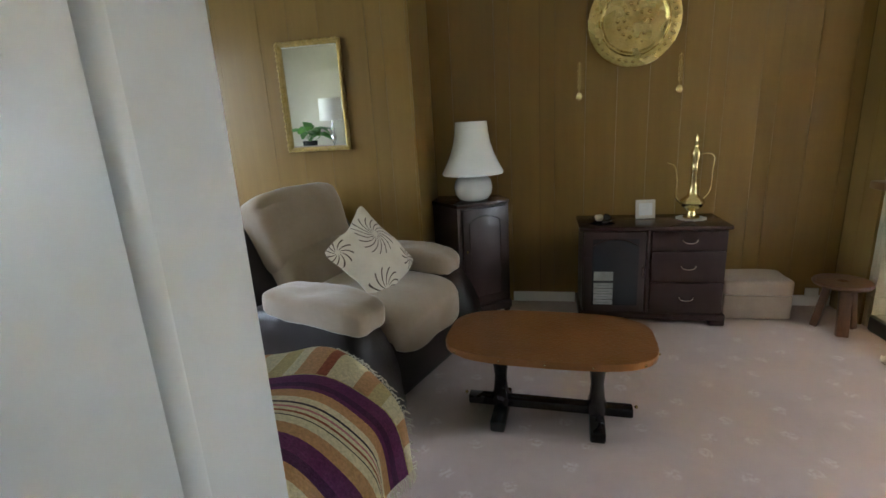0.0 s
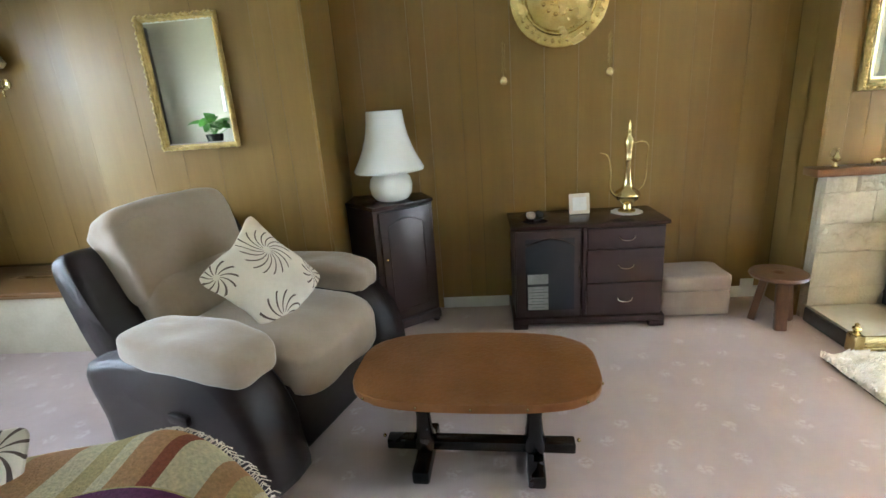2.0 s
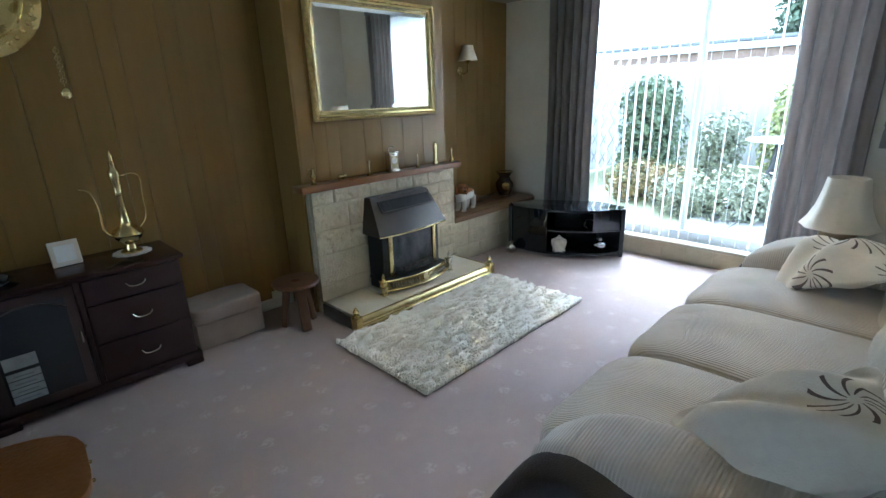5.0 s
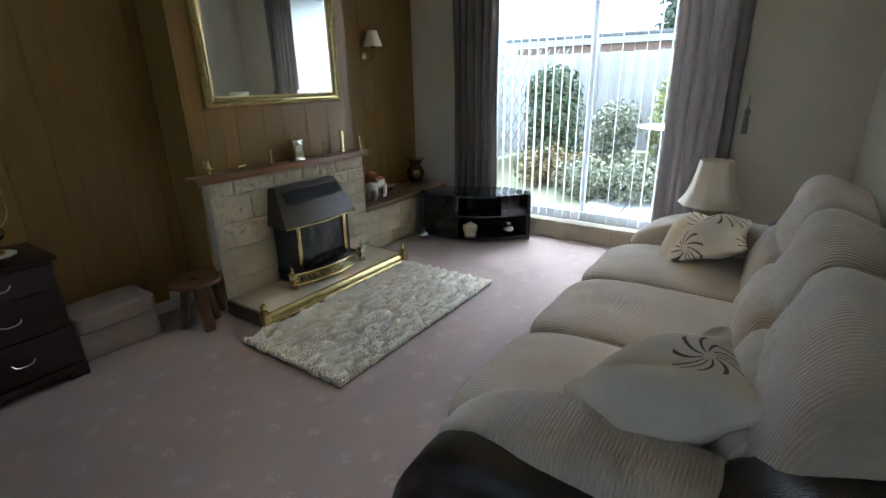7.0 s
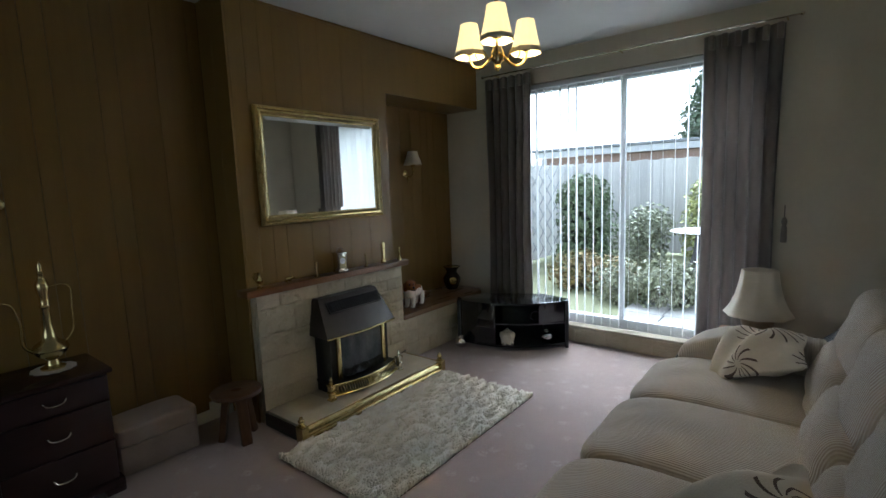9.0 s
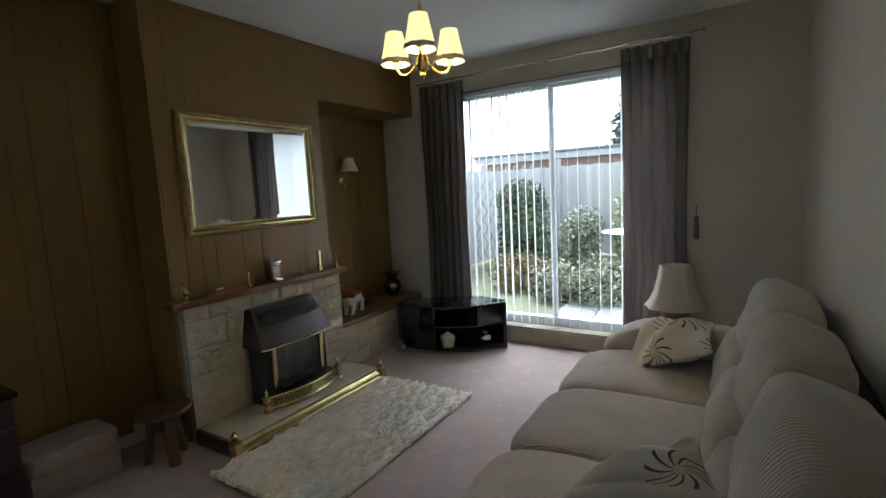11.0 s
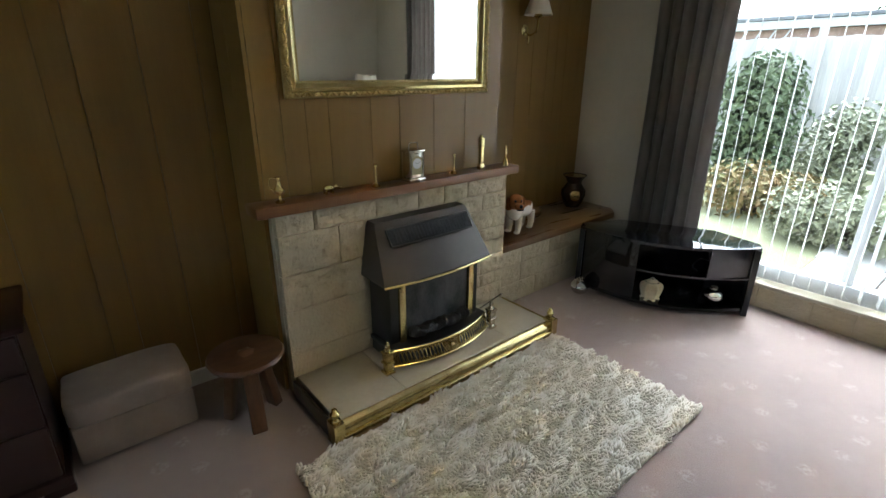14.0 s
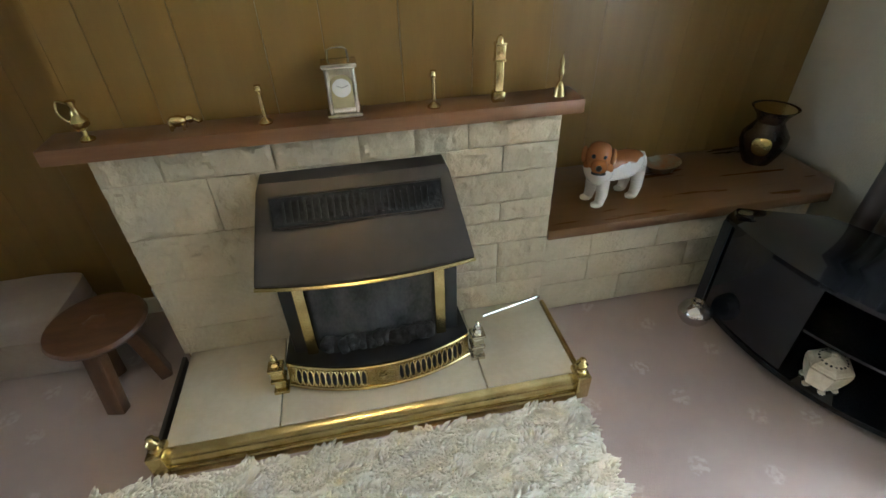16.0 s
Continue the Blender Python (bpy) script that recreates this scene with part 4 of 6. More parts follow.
def shag_rug():
    t = thing("rug", "thick cream shag pile hearth rug", "rug", pose(2.085, 2.27, 0))
    w, d = 1.48, 0.78
    part("backing", box(0.0, w, 0.0, d, 0.001, 0.008, 0.003), mat("rug_backing", (0.12, 0.09, 0.07), rough=0.95), t, "dark woven backing")
    part("underpile", box(0.006, w - 0.006, 0.006, d - 0.006, 0.0082, 0.02, 0.004), mat("cream_underpile", (0.72, 0.68, 0.58), (0.66, 0.61, 0.5), rough=0.95, scale=20, bump=0.6), t)
    rnd = random.Random(11)
    verts, faces = [], []
    nx, ny = 176, 96
    for i in range(nx):
        for j in range(ny):
            x, y = (i + rnd.random()) / nx * w, (j + rnd.random()) / ny * d
            f = noise.noise(Vector((x * 13, y * 26, 0)))
            g = noise.noise(Vector((x * 13 + 9, y * 26, 4)))
            lx, ly = 0.05 * f + 0.012 + rnd.uniform(-0.006, 0.006), 0.05 * g + rnd.uniform(-0.006, 0.006)
            h = 0.021 + 0.006 * rnd.random() + 0.014 * f
            r = 0.009
            a = rnd.random() * 6.28
            base = len(verts)
            for k in range(3):
                b = a + k * 2.094
                verts.append((x + r * math.cos(b), y + r * math.sin(b), 0.008))
            for k in range(3):
                b = a + k * 2.094 + 0.5
                verts.append((min(w + 0.01, max(-0.01, x + lx * 0.6 + 0.9 * r * math.cos(b))), y + ly * 0.6 + 0.9 * r * math.sin(b), 0.008 + h * 0.7))
            verts.append((x + lx, y + ly, 0.008 + h))
            for k in range(3):
                q = (k + 1) % 3
                faces.append((base + k, base + q, base + 3 + q, base + 3 + k))
                faces.append((base + 3 + k, base + 3 + q, base + 6))
    me = bpy.data.meshes.new("shag")
    me.from_pydata(verts, [], faces)
    me.materials.append(mat("cream_shag", (0.84, 0.79, 0.68), (0.72, 0.66, 0.54), rough=0.95, scale=4, sheen=0.5))
    for p_ in me.polygons:
        p_.use_smooth = True
    pile = new("shag", me)
    pile.parent = t
    tagged(pile, "cream wool pile", kind="stuff")


shag_rug()


# ---- mirrors ----
def framed_mirror(label, x0, x1, z0, z1, y, fw, ornate=True):
    t = thing("wall_mirror", label, "mirror", pose((x0 + x1) / 2, y, (z0 + z1) / 2))
    hw, hh = (x1 - x0) / 2, (z1 - z0) / 2
    prof = [(0.0, 0.0), (0.0, -0.016), (0.12, -0.03), (0.3, -0.034), (0.42, -0.024), (0.6, -0.026), (0.85, -0.012), (1.0, -0.01)]
    bm = bmesh.new()
    loops = []
    for k, dep in prof:
        a, b = hw - fw * k, hh - fw * k
        loops.append([bm.verts.new((sx * a, dep, sz * b)) for sx, sz in ((-1, -1), (1, -1), (1, 1), (-1, 1))])
    for q, (p0, p1) in enumerate(zip(loops, loops[1:])):
        for i in range(4):
            bm.faces.new((p0[i], p0[(i + 1) % 4], p1[(i + 1) % 4], p1[i])).material_index = 1 if ornate and q >= 3 else 0
    part("frame", bm, (GILT, BRASS), t, "gilt moulded frame", 25)
    part("mirror_pane", box(-hw + fw * 0.9, hw - fw * 0.9, -0.008, -0.004, -hh + fw * 0.9, hh - fw * 0.9), MIRROR, t, "mirror glass")
    bev = bmesh.new()
    for k0, k1, d0, d1 in ((1.0, 1.35, -0.0085, -0.0105),):
        a, b = hw - fw * k0, hh - fw * k0
        c, d = hw - fw * k1, hh - fw * k1
        o = [bev.verts.new((sx * a, d0, sz * b)) for sx, sz in ((-1, -1), (1, -1), (1, 1), (-1, 1))]
        i_ = [bev.verts.new((sx * c, d1, sz * d)) for sx, sz in ((-1, -1), (1, -1), (1, 1), (-1, 1))]
        for i in range(4):
            bev.faces.new((o[i], o[(i + 1) % 4], i_[(i + 1) % 4], i_[i]))
        bev.faces.new(i_)
    part("bevelled_edge", bev, MIRROR, t, "", 1)
    beads = bmesh.new()
    for sz, length, horiz in ((-1, hw, True), (1, hw, True), (-1, hh, False), (1, hh, False)):
        step = 0.026 if ornate else 0.03
        cnt = int(2 * length / step)
        for i in range(cnt):
            p = -length + (i + 0.5) * 2 * length / cnt
            o = sz * ((hh if horiz else hw) - fw * 0.22)
            tw = 35 if i % 2 else -35
            mtx = pose(p if horiz else o, -0.033, o if horiz else p, 0, 0, 0) @ pose(0, 0, 0, 0, tw + (0 if horiz else 90), 0)
            soft((0.024, 0.012, 0.011), 2, 2.5, mtx, bm=beads)
    tagged(part("frame_ornament", beads, GILT, t, "carved leaf ornament"), kind="stuff")
    return t


framed_mirror("large landscape mirror in an ornate gilt frame above the mantel", 2.384, 3.44, 1.268, 2.022, BR1 - 0.001, 0.065)
framed_mirror("tall narrow mirror in a gilt frame", -1.273, -0.85, 1.216, 1.88, BR2 - 0.001, 0.026, ornate=False)


# ---- recess: sideboard, corner cabinet and what stands on them ----
def drop_handle(parent, x, y, z, w=0.085):
    pts = [(x - w / 2, y, z), (x - w / 2, y - 0.018, z - 0.004), (x - w * 0.36, y - 0.022, z - 0.02), (x, y - 0.022, z - 0.026), (x + w * 0.36, y - 0.022, z - 0.02), (x + w / 2, y - 0.018, z - 0.004), (x + w / 2, y, z)]
    return part("handle", tube(curve_points(pts, 3), 0.0035, 6), SILVER, parent, "antique silver drop handle")


def sideboard():
    t = thing("sideboard", "dark mahogany sideboard with glazed door and three drawers", "cabinet", pose(1.025, 3.47, 0))
    part("top", box(-0.445, 0.445, -0.02, 0.372, 0.63, 0.653, 0.006), MAHOG_TOP, t, "polished top")
    part("body", box(-0.425, 0.425, 0.006, 0.366, 0.075, 0.63), MAHOG, t)
    pl = box(-0.445, 0.445, -0.015, 0.37, 0.035, 0.075, 0.008)
    part("plinth", pl, MAHOG, t)
    for x in (-0.4, 0.4):
        part("bracket_foot", box(x - 0.045, x + 0.045, -0.012, 0.05, 0, 0.035, 0.008), MAHOG, t)
    dr = part("glazed_door", box(-0.42, -0.045, -0.012, 0.005, 0.085, 0.62, 0.004), MAHOG, t)
    part("door_pane", box(-0.365, -0.085, -0.0145, -0.0125, 0.13, 0.575, 0.001), SMOKED, dr, "dark smoked glass")
    ap = [(-0.365 + 0.28 * i / 10, 0.575 - 0.045 * abs(i / 5 - 1) ** 2) for i in range(11)]
    part("door_bead", tube([(x, -0.015, z) for x, z in ap], 0.004, 5), MAHOG, dr)
    part("door_knob", tube([(-0.06, -0.012, 0.33), (-0.06, -0.03, 0.34), (-0.06, -0.03, 0.39), (-0.06, -0.012, 0.4)], 0.004, 6), SILVER, dr)
    part("divider", box(-0.04, -0.018, -0.014, 0.005, 0.08, 0.63, 0.003), MAHOG, t)
    for z0, z1 in ((0.085, 0.285), (0.292, 0.49), (0.497, 0.62)):
        d = part("drawer", box(-0.012, 0.42, -0.012, 0.005, z0, z1, 0.005), MAHOG, t)
        drop_handle(d, 0.205, -0.012, (z0 + z1) / 2 + 0.015)
    # paper darkened in colour for the dimming of smoked glass; it lies before the pane
    dim = mat("leaflet_dimmed_in_colour", (0.3, 0.31, 0.3), (0.2, 0.21, 0.2), rough=0.4, scale=12)
    part("label_card", box(-0.355, -0.235, -0.0165, -0.0148, 0.3, 0.36), dim, dr, "pale printed label, dimmed in colour as behind glass")
    for i in range(4):
        part("leaflet", box(-0.355, -0.235, -0.0165, -0.0148, 0.135 + i * 0.038, 0.169 + i * 0.038), dim, dr, "stack of pale leaflets, dimmed in colour as behind glass")
        part("printed_line", box(-0.335, -0.26, -0.0175, -0.0166, 0.148 + i * 0.038, 0.154 + i * 0.038), INK, dr)


sideboard()


def corner_cabinet():
    t = thing("corner_cabinet", "tall dark mahogany corner cabinet with panelled door", "cabinet")
    o = [(-0.2, 3.41), (0.115, 3.655), (0.04, 3.84), (-0.41, 3.84), (-0.41, 3.63), (-0.36, 3.6)]

    def grow(k):
        return [(x + (k if x > -0.3 and y < 3.8 else 0) * (0.6 if x > 0 else 0.2), y - (k if y < 3.8 else 0)) for x, y in o]

    part("top", prism(grow(0.022), 0.798, 0.82, bevel=0.005), MAHOG_TOP, t)
    part("body", prism(o, 0.09, 0.798), MAHOG, t)
    part("plinth", prism(grow(0.028), 0.035, 0.09, bevel=0.008), MAHOG, t)
    for x, y in ((-0.19, 3.43), (0.09, 3.66), (-0.36, 3.7)):
        part("foot", lathe([(0.02, 0), (0.028, 0.015), (0.024, 0.035)], 10, at=(x, y, 0)), MAHOG, t)
    a = math.degrees(math.atan2(0.245, 0.315))
    d = part("door", box(0.03, 0.37, -0.016, -0.001, 0.11, 0.782, 0.004), MAHOG, t)
    d.matrix_local = pose(-0.2, 3.41, 0, 0, 0, a)
    pts = [(0.08, 0.16), (0.08, 0.69)] + [(0.08 + 0.24 * i / 8, 0.69 + 0.04 * (1 - abs(i / 4 - 1) ** 2)) for i in range(9)] + [(0.32, 0.69), (0.32, 0.16), (0.08, 0.16)]
    part("door_bead", tube([(x, -0.017, z) for x, z in pts], 0.0032, 5), MAHOG, d)
    part("knob", ball((0.055, -0.022, 0.5), 0.009, seg=10), BRASS, d, "small brass knob")


corner_cabinet()

lamp = thing("table_lamp", "white opal glass mushroom table lamp on the corner cabinet", "lamp", pose(-0.115, 3.62, 0.821))
part("globe_base", lathe([(0.07, 0.0), (0.1, 0.012), (0.123, 0.045), (0.13, 0.09), (0.12, 0.135), (0.095, 0.165), (0.08, 0.178)], 32), OPAL, lamp)
part("shade", lathe([(0.205, 0.178), (0.208, 0.19), (0.2, 0.205), (0.175, 0.25), (0.148, 0.31), (0.125, 0.38), (0.112, 0.45), (0.106, 0.52), (0.102, 0.522), (0.106, 0.45), (0.142, 0.31), (0.195, 0.2), (0.2, 0.184)], 36, closed=True), OPAL, lamp)

ewer = thing("ewer", "tall brass long-necked ewer with curved spout and handle", "ornament", pose(1.293, 3.69, 0.657))
part("vessel", lathe([(0.05, 0.0), (0.052, 0.008), (0.03, 0.02), (0.024, 0.045), (0.034, 0.055), (0.06, 0.075), (0.075, 0.1), (0.066, 0.125), (0.035, 0.145), (0.028, 0.16), (0.022, 0.2), (0.018, 0.3), (0.024, 0.31), (0.018, 0.32), (0.02, 0.36), (0.028, 0.4), (0.026, 0.43), (0.016, 0.445), (0.012, 0.46), (0.016, 0.475), (0.008, 0.49), (0.011, 0.505), (0.004, 0.525), (0.0, 0.545)], 20), BRASS, ewer)
part("spout", tube(curve_points([(-0.065, 0, 0.095), (-0.1, 0, 0.14), (-0.1, 0, 0.24), (-0.12, 0, 0.335), (-0.165, 0, 0.36)], 5), 0.0085, 8, taper=0.004), BRASS, ewer)
part("handle", tube(curve_points([(0.06, 0, 0.12), (0.1, 0, 0.18), (0.105, 0, 0.3), (0.11, 0, 0.38), (0.08, 0, 0.41), (0.022, 0, 0.405)], 5), 0.0042, 8), BRASS, ewer)
tagged(part("doily", lathe([(0.0, 0.0), (0.09, 0.0), (0.092, 0.003), (0.0, 0.0035)], 40, at=(1.293, 3.69, 0.6534), wave=0.04, waves=12), DOILY), "white lace doily under the brass ewer", "doily")
frame_ob = thing("photo_frame", "small square cream photo frame on the sideboard", "photo frame", pose(1.015, 3.69, 0.655, -8, 0, 4))
part("border", box(-0.062, 0.062, 0, 0.012, 0, 0.125, 0.004), SWHITE, frame_ob)
part("print", box(-0.042, 0.042, -0.0022, -0.0002, 0.022, 0.103), PAPER, frame_ob, "pale faded print")
dish = thing("dish", "dark dish with shells and pot pourri", "dish", pose(0.73, 3.62, 0.654))
part("plate", lathe([(0.05, 0.0), (0.085, 0.018), (0.088, 0.02), (0.05, 0.008), (0, 0.006)], 6), DARKPOT, dish)
part("shell", soft((0.06, 0.05, 0.045), 5, 2.4, pose(-0.022, 0, 0.03, 20, 0, 30), lump=0.01), IVORY, dish, "cream shell")
part("shell", soft((0.055, 0.045, 0.05), 5, 2.4, pose(0.03, 0.0, 0.034, 0, 30, 10), lump=0.01), DARKPOT, dish, "dark shell")

plate = thing("wall_plate", "large round embossed brass wall plate", "plate", pose(0.917, REC - 0.002, 1.9, 90, 0, 0))
part("disc", lathe([(0.0, 0.014), (0.15, 0.012), (0.185, 0.012), (0.2, 0.026), (0.208, 0.026), (0.215, 0.018), (0.27, 0.022), (0.28, 0.018), (0.282, 0.008), (0.27, 0.002), (0.0, 0.002)], 64), EMBOSS, plate)
for ring, count, r in ((0.243, 36, 0.011), (0.1, 14, 0.012), (0.06, 8, 0.01)):
    fb = bmesh.new()
    for i in range(count):
        a = 2 * math.pi * i / count
        ball((ring * math.cos(a), ring * math.sin(a), 0.018 if ring > 0.2 else 0.014), r, fb, 8, (1, 1, 0.6))
    tagged(part("relief", fb, EMBOSS, plate, "raised floral relief"), kind="stuff")


def wall_spoon(x):
    t = thing("wall_spoon", "ornamental brass spoon hanging on the panelling", "ornament", pose(x, REC - 0.004, 1.46), "brass spoons beside the plate")
    part("bowl", ball((0, -0.012, 0.0), 0.024, seg=14, sc=(0.95, 0.45, 1.2)), BRASS, t)
    stem = [(0, -0.008, 0.026 + 0.012 * i) for i in range(17)]
    part("stem", tube(stem, 0.0022, 6), BRASS, t)
    for i in range(5):
        part("pierced_link", tube([(0.012 * math.cos(a), -0.008, 0.06 + i * 0.034 + 0.013 * math.sin(a)) for a in [2 * math.pi * k / 10 for k in range(11)]], 0.0018, 5), BRASS, t)
    return t


spoon = wall_spoon(0.588)
copy_thing(spoon, pose(1.207, REC - 0.004, 1.468))

pouffe = thing("pouffe", "beige upholstered storage pouffe with a padded lid", "pouffe", pose(1.69, 3.69, 0))
part("box_base", box(-0.2, 0.2, -0.125, 0.14, 0.008, 0.168, 0.012), POUFFE, pouffe)
part("padded_lid", soft((0.41, 0.275, 0.1), 12, 11, Matrix.Translation((0, 0.006, 0.215)), lump=0.006), POUFFE, pouffe)

stool = thing("stool", "small round carved oak stool beside the hearth", "stool", pose(2.08, 3.455, 0))
part("seat", lathe([(0.0, 0.285), (0.12, 0.285), (0.142, 0.29), (0.148, 0.302), (0.142, 0.313), (0.12, 0.316), (0.0, 0.314)], 36), OAK, stool)
part("carved_rose", lathe([(0.0, 0.324), (0.02, 0.322), (0.034, 0.315)], 12, wave=0.12, waves=6), OAK, stool)
for k in range(3):
    a = radians(-100 + 120 * k)
    leg = part("leg", prism([(-0.02, -0.03), (0.02, -0.03), (0.02, 0.03), (-0.02, 0.03)], 0, 0.29, bevel=0.006), OAK, stool)
    leg.matrix_local = pose(0.105 * math.cos(a), 0.105 * math.sin(a), 0, 0, 0, math.degrees(a)) @ pose(0, 0, 0, 0, -9, 0)

sock = thing("wall_socket", "white double wall socket on the skirting", "socket", pose(2.12, REC - 0.012, 0.1))
part("plate", box(-0.04, 0.04, -0.012, 0.0, -0.03, 0.03, 0.003), WHITE, sock)

# ---- mantel ornaments ----
MZ = 0.889


def mantel_piece(name, label, x, y, bm, material, cat="ornament", rz=0):
    ob = tagged(part(name, bm, material), label, cat)
    ob.matrix_world = pose(x, y, MZ, 0, 0, rz)
    return ob


jug = thing("brass_jug", "miniature brass jug on the mantelshelf", "ornament", pose(2.3, 3.475, MZ))
part("vessel", lathe([(0.018, 0), (0.019, 0.004), (0.007, 0.012), (0.006, 0.026), (0.02, 0.038), (0.022, 0.05), (0.01, 0.068), (0.007, 0.085), (0.012, 0.1)], 14), BRASS, jug)
part("handle", tube(curve_points([(-0.018, 0, 0.045), (-0.038, 0, 0.07), (-0.03, 0, 0.1), (-0.01, 0, 0.095)], 4), 0.003, 6), BRASS, jug)
ani = ball((0, 0, 0.022), 0.017, sc=(1.5, 0.9, 0.9))
ball((0.032, 0, 0.026), 0.011, ani)
for x in (-0.016, 0.014):
    for y in (-0.009, 0.009):
        tube([(x, y, 0.016), (x, y, 0.0)], 0.0045, 6, ani)
tube(curve_points([(0.04, 0, 0.024), (0.052, 0, 0.016), (0.06, 0, 0.02)], 3), 0.004, 6, ani)
mantel_piece("animal_figurine", "small brass animal figurine", 2.515, 3.49, ani, BRASS)


def candlestick(x, h):
    prof = [(0.018, 0), (0.019, 0.004), (0.012, 0.01), (0.005, 0.016)] + [(0.0045 + 0.0015 * (i % 2), 0.016 + (h - 0.03) * i / 9) for i in range(1, 9)] + [(0.01, h - 0.012), (0.008, h - 0.004), (0.009, h)]
    return mantel_piece("candlestick", "slim twisted brass candlestick on the mantelshelf", x, 3.475, lathe(prof, 12), BRASS, "candlestick")


candlestick(2.735, 0.1)
candlestick(3.19, 0.1)

clock = thing("carriage_clock", "silver carriage clock with pale dial on the mantelshelf", "clock", pose(2.945, 3.48, MZ))
part("base", box(-0.047, 0.047, -0.035, 0.035, 0, 0.014, 0.003), SILVER, clock)
part("case", box(-0.04, 0.04, -0.028, 0.028, 0.014, 0.13, 0.003), SILVER, clock)
part("cornice", box(-0.046, 0.046, -0.033, 0.033, 0.13, 0.143, 0.004), SILVER, clock)
dial_ = mat("clock_dial", (0.46, 0.41, 0.22), (0.38, 0.33, 0.16), rough=0.4, scale=20)
arch = [(-0.028, 0.03), (0.028, 0.03)] + [(0.028 * math.cos(a), 0.095 + 0.02 * math.sin(a)) for a in [math.pi * i / 10 for i in range(11)]]
db = prism([(x, z) for x, z in arch], 0, 0.0015)
d = part("dial", db, dial_, clock, "pale arched dial")
d.matrix_local = pose(0, -0.0285, 0, 90, 0, 0)
part("chapter_ring", lathe([(0.018, 0.0016), (0.024, 0.0016), (0.024, 0.0026), (0.018, 0.0026)], 28, at=(0, 0.082, 0)), PAPER, d)
for a, r in ((150, 0.014), (20, 0.019)):
    part("clock_hand", tube([(0, 0.082, 0.003), (r * math.cos(radians(a)), 0.082 + r * math.sin(radians(a)), 0.003)], 0.0009, 4), INK, d)
for x in (-0.034, 0.034):
    part("pillar", lathe([(0.004, 0.016), (0.0035, 0.07), (0.004, 0.128)], 8, at=(x, -0.03, 0)), SILVER, clock)
part("carry_handle", tube([(-0.026, 0, 0.143), (-0.024, 0, 0.17), (-0.014, 0, 0.175), (0.014, 0, 0.175), (0.024, 0, 0.17), (0.026, 0, 0.143)], 0.0028, 6), SILVER, clock)
gf = box(-0.017, 0.017, -0.012, 0.012, 0, 0.024, 0.001)
box(-0.011, 0.011, -0.009, 0.009, 0.024, 0.09, 0.001, gf)
box(-0.016, 0.016, -0.011, 0.011, 0.09, 0.095, 0.001, gf)
box(-0.014, 0.014, -0.01, 0.01, 0.095, 0.124, 0.001, gf)
box(-0.016, 0.016, -0.011, 0.011, 0.124, 0.13, 0.001, gf)
lathe([(0.013, 0.128), (0.01, 0.14), (0.0, 0.147)], 10, gf)
for v in gf.verts:
    v.co.z *= 1.22
box(-0.003, 0.003, -0.0085, -0.006, 0.03, 0.08, 0, gf)
mantel_piece("miniature_clock", "miniature brass longcase clock ornament", 3.375, 3.475, gf, BRASS)
mantel_piece("handbell", "small brass bell with figure handle", 3.56, 3.475, lathe([(0.019, 0), (0.016, 0.012), (0.012, 0.03), (0.008, 0.038), (0.004, 0.042), (0.007, 0.055), (0.009, 0.07), (0.005, 0.082), (0.008, 0.095), (0.003, 0.106), (0.0, 0.122)], 14), BRASS)

